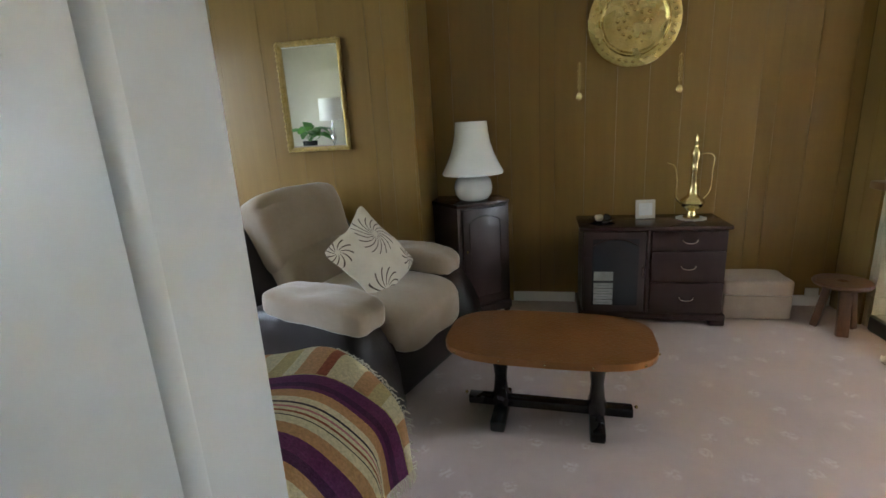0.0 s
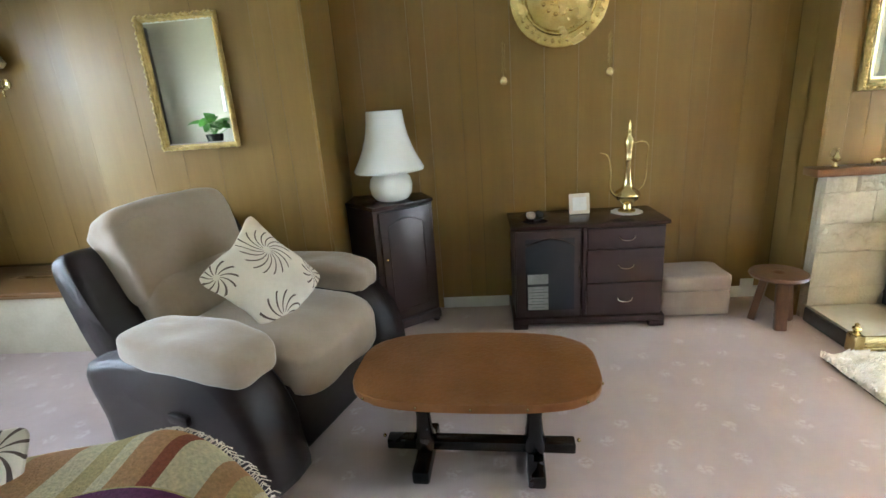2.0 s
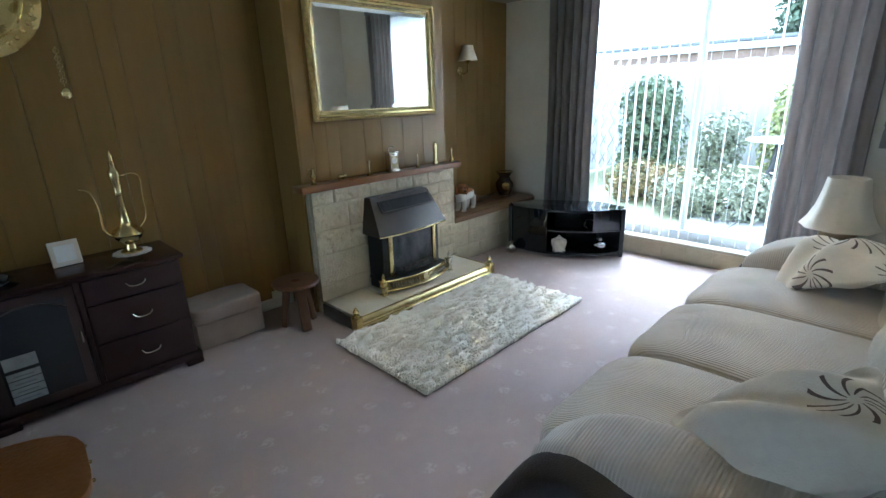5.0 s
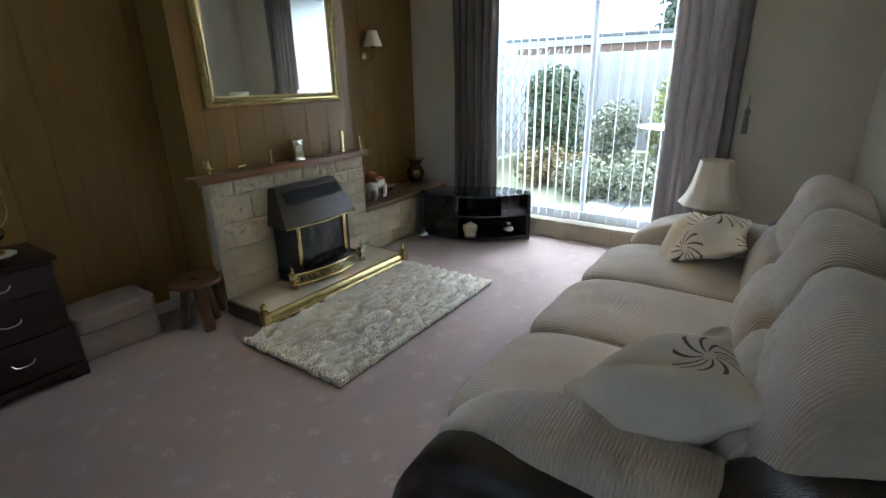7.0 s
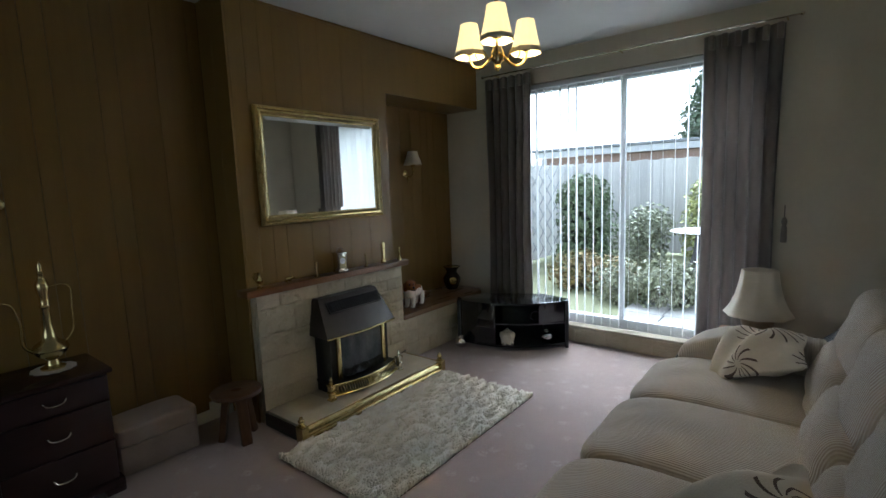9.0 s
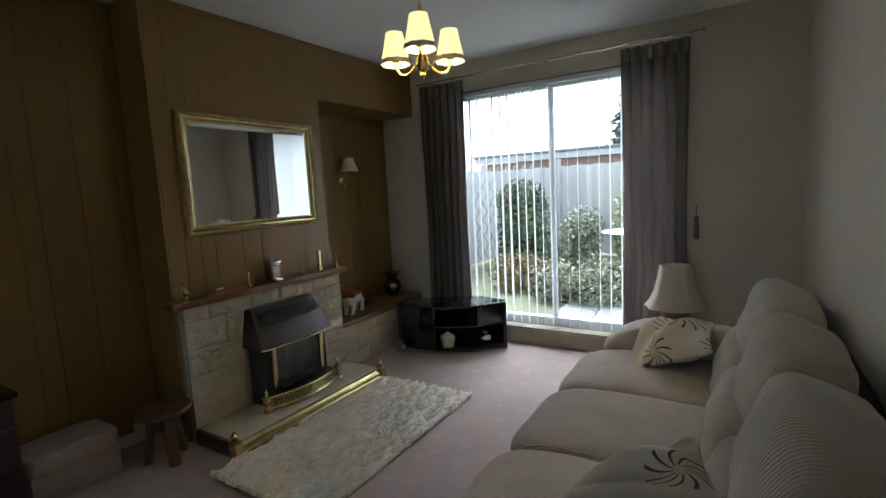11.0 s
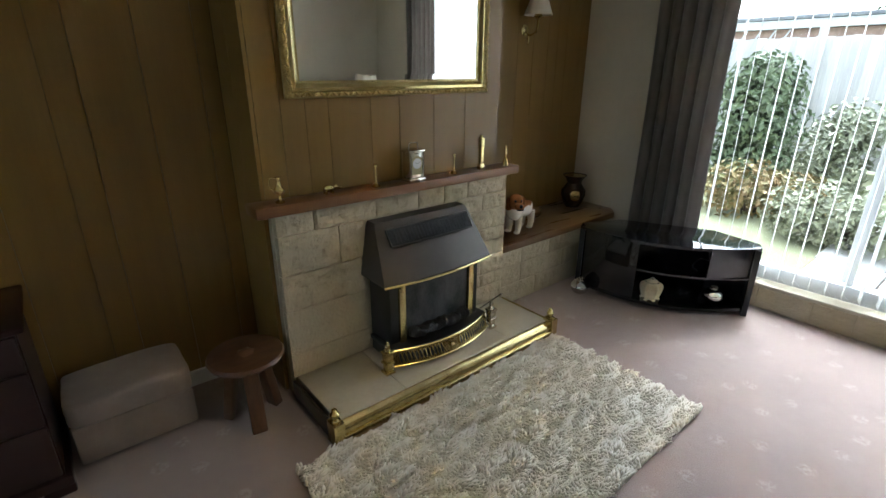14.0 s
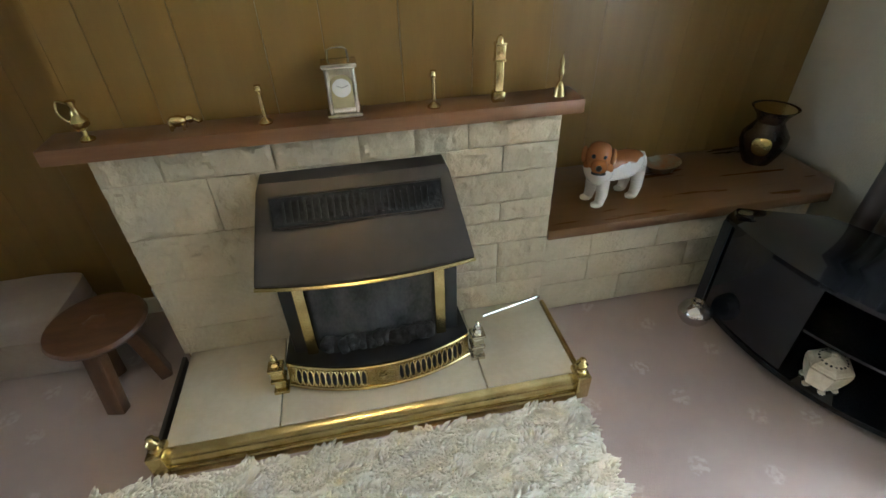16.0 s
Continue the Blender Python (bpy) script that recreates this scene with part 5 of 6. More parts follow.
# ---- alcove by the window ----
def dog_figure():
    bm = bmesh.new()
    soft((0.22, 0.095, 0.105), 10, 2.6, pose(0.01, 0, 0.14), bm=bm, lump=0.006)
    soft((0.1, 0.1, 0.13), 8, 2.4, pose(-0.085, -0.004, 0.15, 0, -20, 0), bm=bm)
    soft((0.09, 0.085, 0.095), 8, 2.6, pose(-0.115, -0.03, 0.215, 0, 0, 40), bm=bm)
    soft((0.06, 0.055, 0.045), 6, 2.4, pose(-0.145, -0.072, 0.198, 0, 0, 50), bm=bm)
    for a_ in (-30, 130):
        soft((0.02, 0.035, 0.06), 5, 2.4, pose(-0.115 + 0.05 * math.cos(radians(a_)), -0.03 + 0.05 * math.sin(radians(a_)), 0.212, 0, 0, a_), bm=bm)
    for s_ in (-1, 1):
        for x in (-0.075, 0.085):
            tube([(x, s_ * 0.03, 0.12), (x + 0.004, s_ * 0.032, 0.05), (x - 0.004, s_ * 0.032, 0.012)], 0.026, 10, bm, 0.018)
            ball((x - 0.012, s_ * 0.032, 0.012), 0.021, bm, 8, (1.3, 1, 0.57))
    tube(curve_points([(0.11, 0, 0.16), (0.135, 0, 0.12), (0.132, 0, 0.07)], 4), 0.018, 8, bm, 0.008)
    m = mat("glazed_dog_china", (0.8, 0.77, 0.72), (0.76, 0.73, 0.68), rough=0.15, scale=6)
    n, l, p = nodes_of(m)
    src = p.inputs["Base Color"].links[0].from_socket
    co = n.new("ShaderNodeTexCoord")
    sp = n.new("ShaderNodeSeparateXYZ")
    l.new(co.outputs["Object"], sp.inputs[0])
    nz = n.new("ShaderNodeTexNoise")
    nz.inputs["Scale"].default_value = 11
    l.new(co.outputs["Object"], nz.inputs["Vector"])
    ad = n.new("ShaderNodeMath")
    ad.operation = "MULTIPLY_ADD"
    ad.inputs[1].default_value = 0.22
    l.new(nz.outputs["Fac"], ad.inputs[0])
    l.new(sp.outputs[2], ad.inputs[2])
    th = n.new("ShaderNodeMapRange")
    th.inputs["From Min"].default_value, th.inputs["From Max"].default_value = 0.268, 0.275
    l.new(ad.outputs[0], th.inputs["Value"])
    mx = n.new("ShaderNodeMix")
    mx.data_type = "RGBA"
    l.new(th.outputs[0], mx.inputs["Factor"])
    l.new(src, mx.inputs["A"])
    mx.inputs["B"].default_value = (0.36, 0.15, 0.055, 1)
    l.new(mx.outputs["Result"], p.inputs["Base Color"])
    bm.verts.ensure_lookup_table()
    mk = len(bm.faces)
    ball((-0.166, -0.096, 0.206), 0.011, bm, 8)
    soft((0.03, 0.05, 0.012), 4, 2.4, pose(-0.155, -0.085, 0.182, 0, 0, 50), bm=bm)
    for a_ in (25, 75):
        ball((-0.115 - 0.042 * math.cos(radians(a_)), -0.03 - 0.042 * math.sin(radians(a_)), 0.228), 0.0085, bm, 8)
    bm.faces.ensure_lookup_table()
    for f in bm.faces[mk:]:
        f.material_index = 1
    ob = tagged(part("dog_figurine", bm, (m, BLACKM)), "glazed white and brown china dog figurine on shelf", "figurine")
    ob.matrix_world = pose(3.89, 3.63, 0.409, 0, 0, 12)


dog_figure()
vase = tagged(part("vase", lathe([(0.05, 0), (0.055, 0.006), (0.075, 0.045), (0.09, 0.09), (0.088, 0.125), (0.06, 0.165), (0.052, 0.18), (0.06, 0.205), (0.085, 0.235), (0.088, 0.238), (0.08, 0.235), (0.05, 0.2), (0.044, 0.185)], 28), mat("dark_gilt_vase", (0.05, 0.03, 0.02), (0.02, 0.012, 0.01), rough=0.12, scale=9, bump=0.2)), "dark glazed vase with gilt panel", "vase")
vase.matrix_world = pose(4.64, 3.77, 0.409)
gp = part("gilt_panel", soft((0.075, 0.02, 0.08), 6, 2.4, pose(-0.06, -0.058, 0.1, 0, 0, -45), lump=0.006), EMBOSS, vase, "gilt floral panel")
gp2 = part("gilt_lining", lathe([(0.0, 0.19), (0.046, 0.198), (0.07, 0.225), (0.077, 0.2345)], 24), BRASS, vase, "gilt lining")
bowl = tagged(part("bowl", lathe([(0.03, 0), (0.06, 0.012), (0.085, 0.042), (0.088, 0.044), (0.055, 0.018), (0, 0.01)], 24, squash=0.7), mat("leaf_dish_glaze", (0.3, 0.3, 0.2), (0.4, 0.16, 0.06), rough=0.25, scale=14)), "shallow glazed leaf-pattern dish on the alcove shelf", "bowl")
bowl.matrix_world = pose(4.2, 3.78, 0.409, 0, 0, 20)
swan = tagged(part("swan_ornament", soft((0.16, 0.06, 0.06), 6, 2.2, pose(0, 0, 0.03), lambda c: (c.x, c.y * (1 - c.x * 3), c.z)), DARKPOT), "dark glass bird ornament on the alcove shelf", "ornament")
swan.matrix_world = pose(-2.25, 3.55, 0.426)
gb = part("glass_neck", tube(curve_points([(0.05, 0, 0.04), (0.1, 0, 0.08), (0.12, 0, 0.13), (0.15, 0, 0.12)], 4), 0.012, 8, taper=0.006), SILVER, swan)
bs = tagged(part("brass_swan", lathe([(0.025, 0), (0.03, 0.01), (0.02, 0.03), (0.012, 0.05), (0.0, 0.06)], 12), BRASS), "small brass ornament on the alcove shelf", "ornament")
bs.matrix_world = pose(-1.86, 3.5, 0.426)
gb = part("neck", tube(curve_points([(0, 0, 0.05), (0.01, 0, 0.09), (-0.02, 0, 0.1)], 4), 0.006, 6), BRASS, bs)


def wall_sconce(label, m, glass_shade=False):
    t = thing("wall_light", label, "wall lamp", m, "brass wall lights")
    part("backplate", lathe([(0.0, 0.0), (0.032, 0.0), (0.034, 0.008), (0.02, 0.014), (0.0, 0.016)], 20), BRASS, t).matrix_local = pose(0, 0, -0.12, 90, 0, 0)
    part("arm", tube(curve_points([(0, -0.01, -0.12), (0, -0.05, -0.15), (0, -0.1, -0.13), (0, -0.11, -0.08), (0, -0.11, -0.05)], 5), 0.006, 8), BRASS, t)
    part("cup", lathe([(0.012, -0.06), (0.026, -0.045), (0.02, -0.03)], 14, at=(0, -0.11, 0)), BRASS, t)
    part("drop", lathe([(0.0, -0.21), (0.008, -0.2), (0.004, -0.185), (0.01, -0.17), (0.004, -0.15)], 10, at=(0, -0.04, 0)), BRASS, t)
    if glass_shade:
        part("shade", lathe([(0.03, -0.035), (0.085, -0.028), (0.105, 0.0), (0.085, 0.045), (0.055, 0.08), (0.05, 0.1), (0.062, 0.13), (0.085, 0.15), (0.08, 0.15), (0.058, 0.13), (0.046, 0.1), (0.051, 0.08), (0.08, 0.045), (0.1, 0.0), (0.08, -0.024), (0.03, -0.031)], 32, at=(0, -0.11, 0), wave=0.05, waves=7, closed=True), OPAL, t, "ruffled white opal glass shade")
        return t
    part("shade", lathe([(0.085, -0.04), (0.07, 0.0), (0.052, 0.05), (0.045, 0.085), (0.042, 0.085), (0.05, 0.045), (0.08, -0.04)], 24, at=(0, -0.11, 0), wave=0.03, waves=8, closed=True), SHADE, t, "small cream pleated shade")
    return t


wall_sconce("brass wall light with a cream shade in the alcove", pose(4.16, ALC - 0.002, 1.73))
wall_sconce("brass wall light with a ruffled white glass shade", pose(-2.66, ALC - 0.002, 1.8), True)


# ---- television stand and its ornaments ----
def tv_stand():
    a = math.degrees(math.atan2(2.46 - 3.42, 4.68 - 4.2))
    t = thing("tv_stand", "black glass corner television stand with open shelves", "tv stand", pose(4.435, 2.935, 0, 0, 0, a))
    hw = 0.505
    front = [(hw * u, -0.165 * (1 - u * u)) for u in [-1 + i / 10 for i in range(21)]]
    back = [(hw, 0.08), (0.28, 0.26), (-0.28, 0.26), (-hw, 0.08)]
    part("top", prism(front + back, 0.415, 0.432, bevel=0.002), BLACKGLASS, t, "glossy black glass top")
    inner = [(0.3 * u, -0.142 * (1 - u * u * 0.36)) for u in [-1 + i / 8 for i in range(17)]] + [(0.28, 0.22), (-0.28, 0.22)]
    part("shelf", prism(inner, 0.235, 0.245), BLACKGLASS, t)
    low = [(x * 0.97, y + 0.006) for x, y in front] + [(x * 0.97, y) for x, y in back]
    part("base_shelf", prism(low, 0.03, 0.05, bevel=0.003), BLACKGLASS, t)
    part("back_panel", box(-0.28, 0.28, 0.225, 0.24, 0.05, 0.415), BLACKGLASS, t)
    for sx in (-1, 1):
        part("side_panel", prism([(sx * hw, -0.01), (sx * hw, 0.08), (sx * 0.29, 0.25), (sx * 0.275, 0.24), (sx * 0.475, 0.075), (sx * 0.475, -0.01)], 0.0, 0.415), BLACKM, t)
    def bowed(u0, u1, z0, z1, name, off=0.012, material=BLACKGLASS):
        us = [u0 + (u1 - u0) * k / 8 for k in range(9)]
        f = [(hw * 0.975 * u, -0.165 * (1 - u * u) + off) for u in us]
        part(name, prism(f + [(x, y + 0.014) for x, y in f[::-1]], z0, z1), material, t, "black curved panel")

    bowed(-0.99, -0.28, 0.052, 0.414, "left_panel")
    bowed(0.5, 0.99, 0.246, 0.414, "right_panel")
    part("side_shelf", prism([(0.3, -0.09), (0.4, -0.055), (0.48, -0.01), (0.48, 0.07), (0.3, 0.2)], 0.235, 0.245), BLACKGLASS, t)
    part("cable", tube(curve_points([(0.27, -0.03, 0.32), (0.2, -0.06, 0.34), (0.17, -0.04, 0.28), (0.2, -0.02, 0.25)], 5), 0.003, 6), BLACKM, t)
    return t, pose(4.435, 2.935, 0, 0, 0, a)


stand, SM = tv_stand()
jar = thing("ginger_jar", "small cream pierced ceramic jar with lid", "jar", SM @ pose(-0.035, -0.09, 0.0505))
part("body", lathe([(0.035, 0), (0.05, 0.012), (0.062, 0.05), (0.066, 0.07), (0.068, 0.085), (0.06, 0.09)], 6), IVORY, jar, "", 20)
for k in range(6):
    part("foot", ball((0.046 * math.cos(k * 1.047), 0.046 * math.sin(k * 1.047), 0.004), 0.012, seg=8, sc=(1, 1, 0.6)), IVORY, jar)
# black beads draw the shaded piercings; the lid itself is solid
for k in range(18):
    part("painted_hole", ball((0.038 * math.cos(k * 0.349), 0.038 * math.sin(k * 0.349), 0.113), 0.0042, seg=6, sc=(1, 1, 0.8)), BLACKM, jar, "black bead drawing a hole's shade")
part("lid", lathe([(0.066, 0.09), (0.066, 0.096), (0.058, 0.105), (0.022, 0.124), (0.01, 0.128), (0.012, 0.136), (0.0, 0.142)], 6), IVORY, jar, "", 20)


def globe(m, label):
    t = tagged(part("pot_pourri_ball", ball((0, 0, 0.05), 0.052, seg=20, sc=(1.15, 1.15, 0.95)), CHROME), label, "ornament", "silver balls on the stand")
    t.matrix_world = m
    part("collar", lathe([(0.024, 0.094), (0.026, 0.104), (0.02, 0.107), (0.018, 0.097)], 14), SILVER, t)


globe(SM @ pose(0.31, 0.0, 0.0505), "round silvered glass ball bowl on the lower shelf")
globe(SM @ pose(-0.46, -0.09, 0.0), "round silvered glass ball bowl by the stand's edge")

# ---- window dressing ----
sill = structure("window_sill", box(XE - 0.03, XE + 0.06, W0 - 0.05, W1 + 0.02, 0.135, 0.16, 0.006), HEARTH, "stone window sill", "sill")
sill_base = structure("sill_plinth", box(XE - 0.008, XE + 0.006, W0 - 0.04, W1 + 0.01, 0.0, 0.134), MORTAR, "low stone plinth under the window", "sill")


def curtain(y0, y1, label, folds, z1=2.47, x=XE - 0.1):
    t = thing("curtain", label, "curtain", pose(x, 0, 0), "full-length curtains")
    bm = bmesh.new()
    nu, nz = folds * 10, 14
    rows = []
    for j in range(nz + 1):
        v = j / nz
        z = 0.004 + (z1 - 0.004) * v
        pinch = 1 - 0.18 * math.sin(math.pi * (1 - v)) * 0.35
        mid = (y0 + y1) / 2
        row = []
        for i in range(nu + 1):
            u = i / nu
            a = 2 * math.pi * folds * u
            amp = 0.038 * (0.55 + 0.45 * (1 - v)) * (0.8 + 0.4 * noise.noise(Vector((u * 9, 0, 3))))
            sway = 0.012 * noise.noise(Vector((u * 5, v * 3, 7)))
            row.append(bm.verts.new((amp * math.sin(a + 0.8 * noise.noise(Vector((u * 4, v * 1.5, 1)))) + sway, mid + (y0 + (y1 - y0) * u - mid) * pinch + 0.012 * math.cos(a), z)))
        rows.append(row)
    for a, b in zip(rows, rows[1:]):
        for i in range(nu):
            bm.faces.new((a[i], a[i + 1], b[i + 1], b[i]))
    bmesh.ops.solidify(bm, geom=bm.faces[:], thickness=0.004)
    part("drape", bm, CURTAIN, t, "", 180)
    for k in range(folds):
        y = y0 + (y1 - y0) * (k + 0.5) / folds
        part("pleat", box(-0.03, 0.028, y - 0.02, y + 0.02, z1 - 0.1, z1 + 0.005, 0.012), CURTAIN, t, "pinch pleat")
    return t


curtain(2.875, 3.365, "taupe full-length curtain drawn back by the alcove", 6)
curtain(0.99, 1.475, "taupe full-length curtain drawn back by the lamp", 6)
curtain(0.42, 0.8, "taupe curtain beside the front window", 5, x=XW + 0.1, z1=2.35)
rod = thing("curtain_rod", "thin silvered curtain pole with finials above the window", "curtain rail", pose(XE - 0.1, 0, 2.505))
part("pole", tube([(0, 0.93, 0), (0, 3.39, 0)], 0.007, 8), SILVER, rod)
for y in (0.92, 3.4):
    part("finial", ball((0, y, 0), 0.015, seg=10), SILVER, rod)
for y in (1.0, 2.1, 3.28):
    part("bracket", tube([(0, y, 0), (0.1, y, 0.0)], 0.006, 6), BRASS, rod)
tie = tagged(part("tieback_tassel", lathe([(0.0, 0.0), (0.02, 0.0), (0.018, 0.1), (0.012, 0.12), (0.02, 0.14), (0.016, 0.165), (0.004, 0.18), (0.004, 0.26)], 12), CURTAIN), "dark curtain tieback tassel hanging on the wall", "tieback")
tie.matrix_world = pose(XE - 0.02, 0.96, 1.0)

blind = thing("vertical_blind", "white vertical slat blind turned open over the window", "blind", pose(XE + 0.03, 0, 0))
part("headrail", box(-0.022, 0.022, W0 + 0.01, W1 - 0.01, WZ1 - 0.05, WZ1 - 0.008, 0.004), ALU, blind)
slat = box(-0.038, 0.038, -0.0006, 0.0006, 0.215, WZ1 - 0.06)
slat_me = finish(slat, "slat", BLIND)
wt = finish(box(-0.036, 0.036, -0.002, 0.002, 0.19, 0.216), "slat_weight", BLIND)
rnd = random.Random(5)
y = W0 + 0.05
prev = None
while y < W1 - 0.04:
    so = new("slat", slat_me)
    so.parent = blind
    ang = 15 + rnd.uniform(-5, 5)
    so.matrix_local = pose(0, y, 0, 0, 0, ang)
    wo = new("slat_weight", wt)
    wo.parent = so
    if prev is not None:
        part("chain", tube(curve_points([(0.03, prev, 0.2), (0.03, (y + prev) / 2, 0.172), (0.03, y, 0.2)], 4), 0.0016, 4), ALU, blind)
    prev = y
    y += 0.078 + (0.0 if y > 1.9 else 0.012)

# ---- ceiling light ----
CX, CY = 2.72, 1.97
ch = thing("chandelier", "brass three-arm ceiling light with lit scalloped cream shades", "ceiling lamp", pose(CX, CY, 0.02))
part("rose", lathe([(0.05, ZC - 0.021), (0.048, ZC - 0.04), (0.02, ZC - 0.06), (0.008, ZC - 0.07)], 20), BRASS, ch)
for i in range(11):
    z = ZC - 0.07 - i * 0.024
    part("chain_link", tube([((0.008 * math.cos(a)) * (1 if i % 2 else 0), (0.008 * math.cos(a)) * (0 if i % 2 else 1), z - 0.012 + 0.016 * math.sin(a)) for a in [2 * math.pi * k / 8 for k in range(9)]], 0.0022, 5), BRASS, ch)
part("stem", lathe([(0.004, 2.330), (0.012, 2.310), (0.008, 2.270), (0.014, 2.220), (0.01, 2.14), (0.02, 2.090), (0.032, 2.060), (0.028, 2.030), (0.012, 2.010), (0.016, 1.995), (0.0, 1.975)], 16), BRASS, ch)
for k in range(3):
    a = radians(-149 + 120 * k)
    c, s_ = math.cos(a), math.sin(a)
    arm = part("arm", tube(curve_points([(0.02 * c, 0.02 * s_, 2.060), (0.08 * c, 0.08 * s_, 2.015), (0.13 * c, 0.13 * s_, 2.020), (0.155 * c, 0.155 * s_, 2.060), (0.155 * c, 0.155 * s_, 2.090)], 5), 0.007, 8), BRASS, ch)
    part("scroll", tube(curve_points([(0.05 * c, 0.05 * s_, 2.04), (0.08 * c, 0.08 * s_, 2.090), (0.12 * c, 0.12 * s_, 2.080), (0.11 * c, 0.11 * s_, 2.050)], 4), 0.004, 6), BRASS, arm)
    part("cup", lathe([(0.01, 2.080), (0.03, 2.090), (0.022, 2.105), (0.012, 2.130)], 14, at=(0.155 * c, 0.155 * s_, 0)), BRASS, ch)
    sh = bmesh.new()
    lathe([(0.07, 2.085), (0.061, 2.12), (0.05, 2.17), (0.041, 2.22), (0.038, 2.22), (0.047, 2.17), (0.058, 2.12), (0.067, 2.085)], 48, sh, (0.155 * c, 0.155 * s_, 0), wave=0.035, waves=8, closed=True)
    shade = part("shade", sh, LIT, ch, "lit scalloped cream shade")
    part("fringe", lathe([(0.073, 2.07), (0.071, 2.092), (0.068, 2.092), (0.07, 2.07)], 48, at=(0.155 * c, 0.155 * s_, 0), wave=0.035, waves=8, closed=True), SHADE, shade, "braid fringe")
    bulb = new("bulb", bpy.data.lights.new("bulb", "POINT"))
    bulb.data.energy, bulb.data.color, bulb.data.shadow_soft_size = 0.8, (1.0, 0.72, 0.4), 0.02
    bulb.location = (CX + 0.155 * c, CY + 0.155 * s_, 2.18)

# ---- side table with lamp behind the sofa's end ----
st = thing("side_table", "small polished wooden side table beside the sofa", "table", pose(4.2, 1.02, 0))
part("tabletop", box(-0.25, 0.25, -0.25, 0.25, 0.43, 0.455, 0.008), PINE, st)
part("apron", box(-0.21, 0.21, -0.21, 0.21, 0.37, 0.43), PINE, st)
for x in (-0.2, 0.2):
    for y in (-0.2, 0.2):
        part("leg", box(x - 0.02, x + 0.02, y - 0.02, y + 0.02, 0, 0.37, 0.005), PINE, st)
tl = thing("table_lamp", "pottery table lamp with a scalloped cream shade", "lamp", pose(4.27, 1.04, 0.456))
part("base", lathe([(0.06, 0), (0.065, 0.015), (0.05, 0.03), (0.09, 0.08), (0.095, 0.12), (0.07, 0.17), (0.03, 0.2), (0.02, 0.235)], 24), POTTERY, tl)
part("shade", lathe([(0.188, 0.145), (0.158, 0.19), (0.128, 0.26), (0.108, 0.35), (0.096, 0.43), (0.093, 0.43), (0.104, 0.35), (0.124, 0.26), (0.153, 0.19), (0.183, 0.145)], 48, wave=0.035, waves=8, closed=True), SHADE, tl, "scalloped cream fabric shade")

# ---- far end of the room, seen in the small mirror ----
ft = thing("console_table", "white sideboard under the lamp and plant", "sideboard", pose(-2.35, 0.52, 0))
part("tabletop", box(-0.5, 0.5, -0.2, 0.2, 1.05, 1.08, 0.006), WHITE, ft)
for x in (-0.46, 0.46):
    for y in (-0.16, 0.16):
        part("leg", box(x - 0.02, x + 0.02, y - 0.02, y + 0.02, 0, 1.05, 0.004), WHITE, ft)
fl = thing("table_lamp", "table lamp with chrome stem and white drum shade", "lamp", pose(-2.2, 0.5, 1.081))
part("stem", lathe([(0.07, 0), (0.07, 0.015), (0.015, 0.03), (0.015, 0.1), (0.035, 0.14), (0.035, 0.17), (0.014, 0.21), (0.028, 0.25), (0.012, 0.3), (0.008, 0.42)], 20), CHROME, fl)
part("shade", lathe([(0.15, 0.36), (0.14, 0.62), (0.137, 0.62), (0.147, 0.36)], 32, closed=True), WSHADE, fl, "white drum shade")
pot = thing("potted_plant", "green broad-leaved plant in a dark pot", "plant", pose(-2.5, 0.55, 1.081))
part("pot", lathe([(0.07, 0), (0.09, 0.1), (0.095, 0.13), (0.085, 0.13), (0.08, 0.11), (0, 0.11)], 20), DARKPOT, pot)
rl = random.Random(2)
for i in range(16):
    a, r, h = rl.uniform(0, 6.28), rl.uniform(0.05, 0.17), rl.uniform(0.18, 0.36)
    lb = bmesh.new()
    tube(curve_points([(0, 0, 0.11), (r * 0.4 * math.cos(a), r * 0.4 * math.sin(a), h * 0.7), (r * math.cos(a), r * math.sin(a), h)], 4), 0.003, 5, lb)
    soft((0.17, 0.11, 0.006), 5, 2.2, pose(r * 1.3 * math.cos(a), r * 1.3 * math.sin(a), h, rl.uniform(-30, 30), rl.uniform(-10, 40), math.degrees(a)), lambda c: (c.x, c.y * (1 - c.x * 4), c.z - 3 * c.x * c.x), bm=lb)
    part("leaf", lb, PLANT, pot)


# ---- garden beyond the window ----
GRASS = mat("lawn", (0.17, 0.18, 0.1), (0.12, 0.13, 0.07), rough=0.95, scale=1.5, bump=0.8, bump_scale=60)
SLAB = vary_by_piece(mat("wet_paving", (0.38, 0.375, 0.36), (0.28, 0.28, 0.27), rough=0.35, scale=3, bump=0.3), 0.2)
TIMBER = vary_by_piece(mat("weathered_fence", (0.58, 0.57, 0.54), (0.47, 0.46, 0.44), rough=0.9, scale=3, stretch=(8, 8, 0.6), bump=0.3), 0.15)
IVYM = mat("ivy_leaves", (0.15, 0.19, 0.1), (0.08, 0.115, 0.05), rough=0.45, scale=3)
LIME = mat("variegated_leaves", (0.36, 0.37, 0.13), (0.17, 0.2, 0.07), rough=0.5, scale=3)
SHRUB = mat("shrub_leaves", (0.16, 0.18, 0.1), (0.27, 0.28, 0.2), rough=0.5, scale=4)
CONIFER = mat("conifer_foliage", (0.09, 0.12, 0.07), (0.05, 0.075, 0.04), rough=0.8, scale=3)
BARK = mat("bark", (0.1, 0.075, 0.05), rough=0.95, scale=9, bump=0.8)
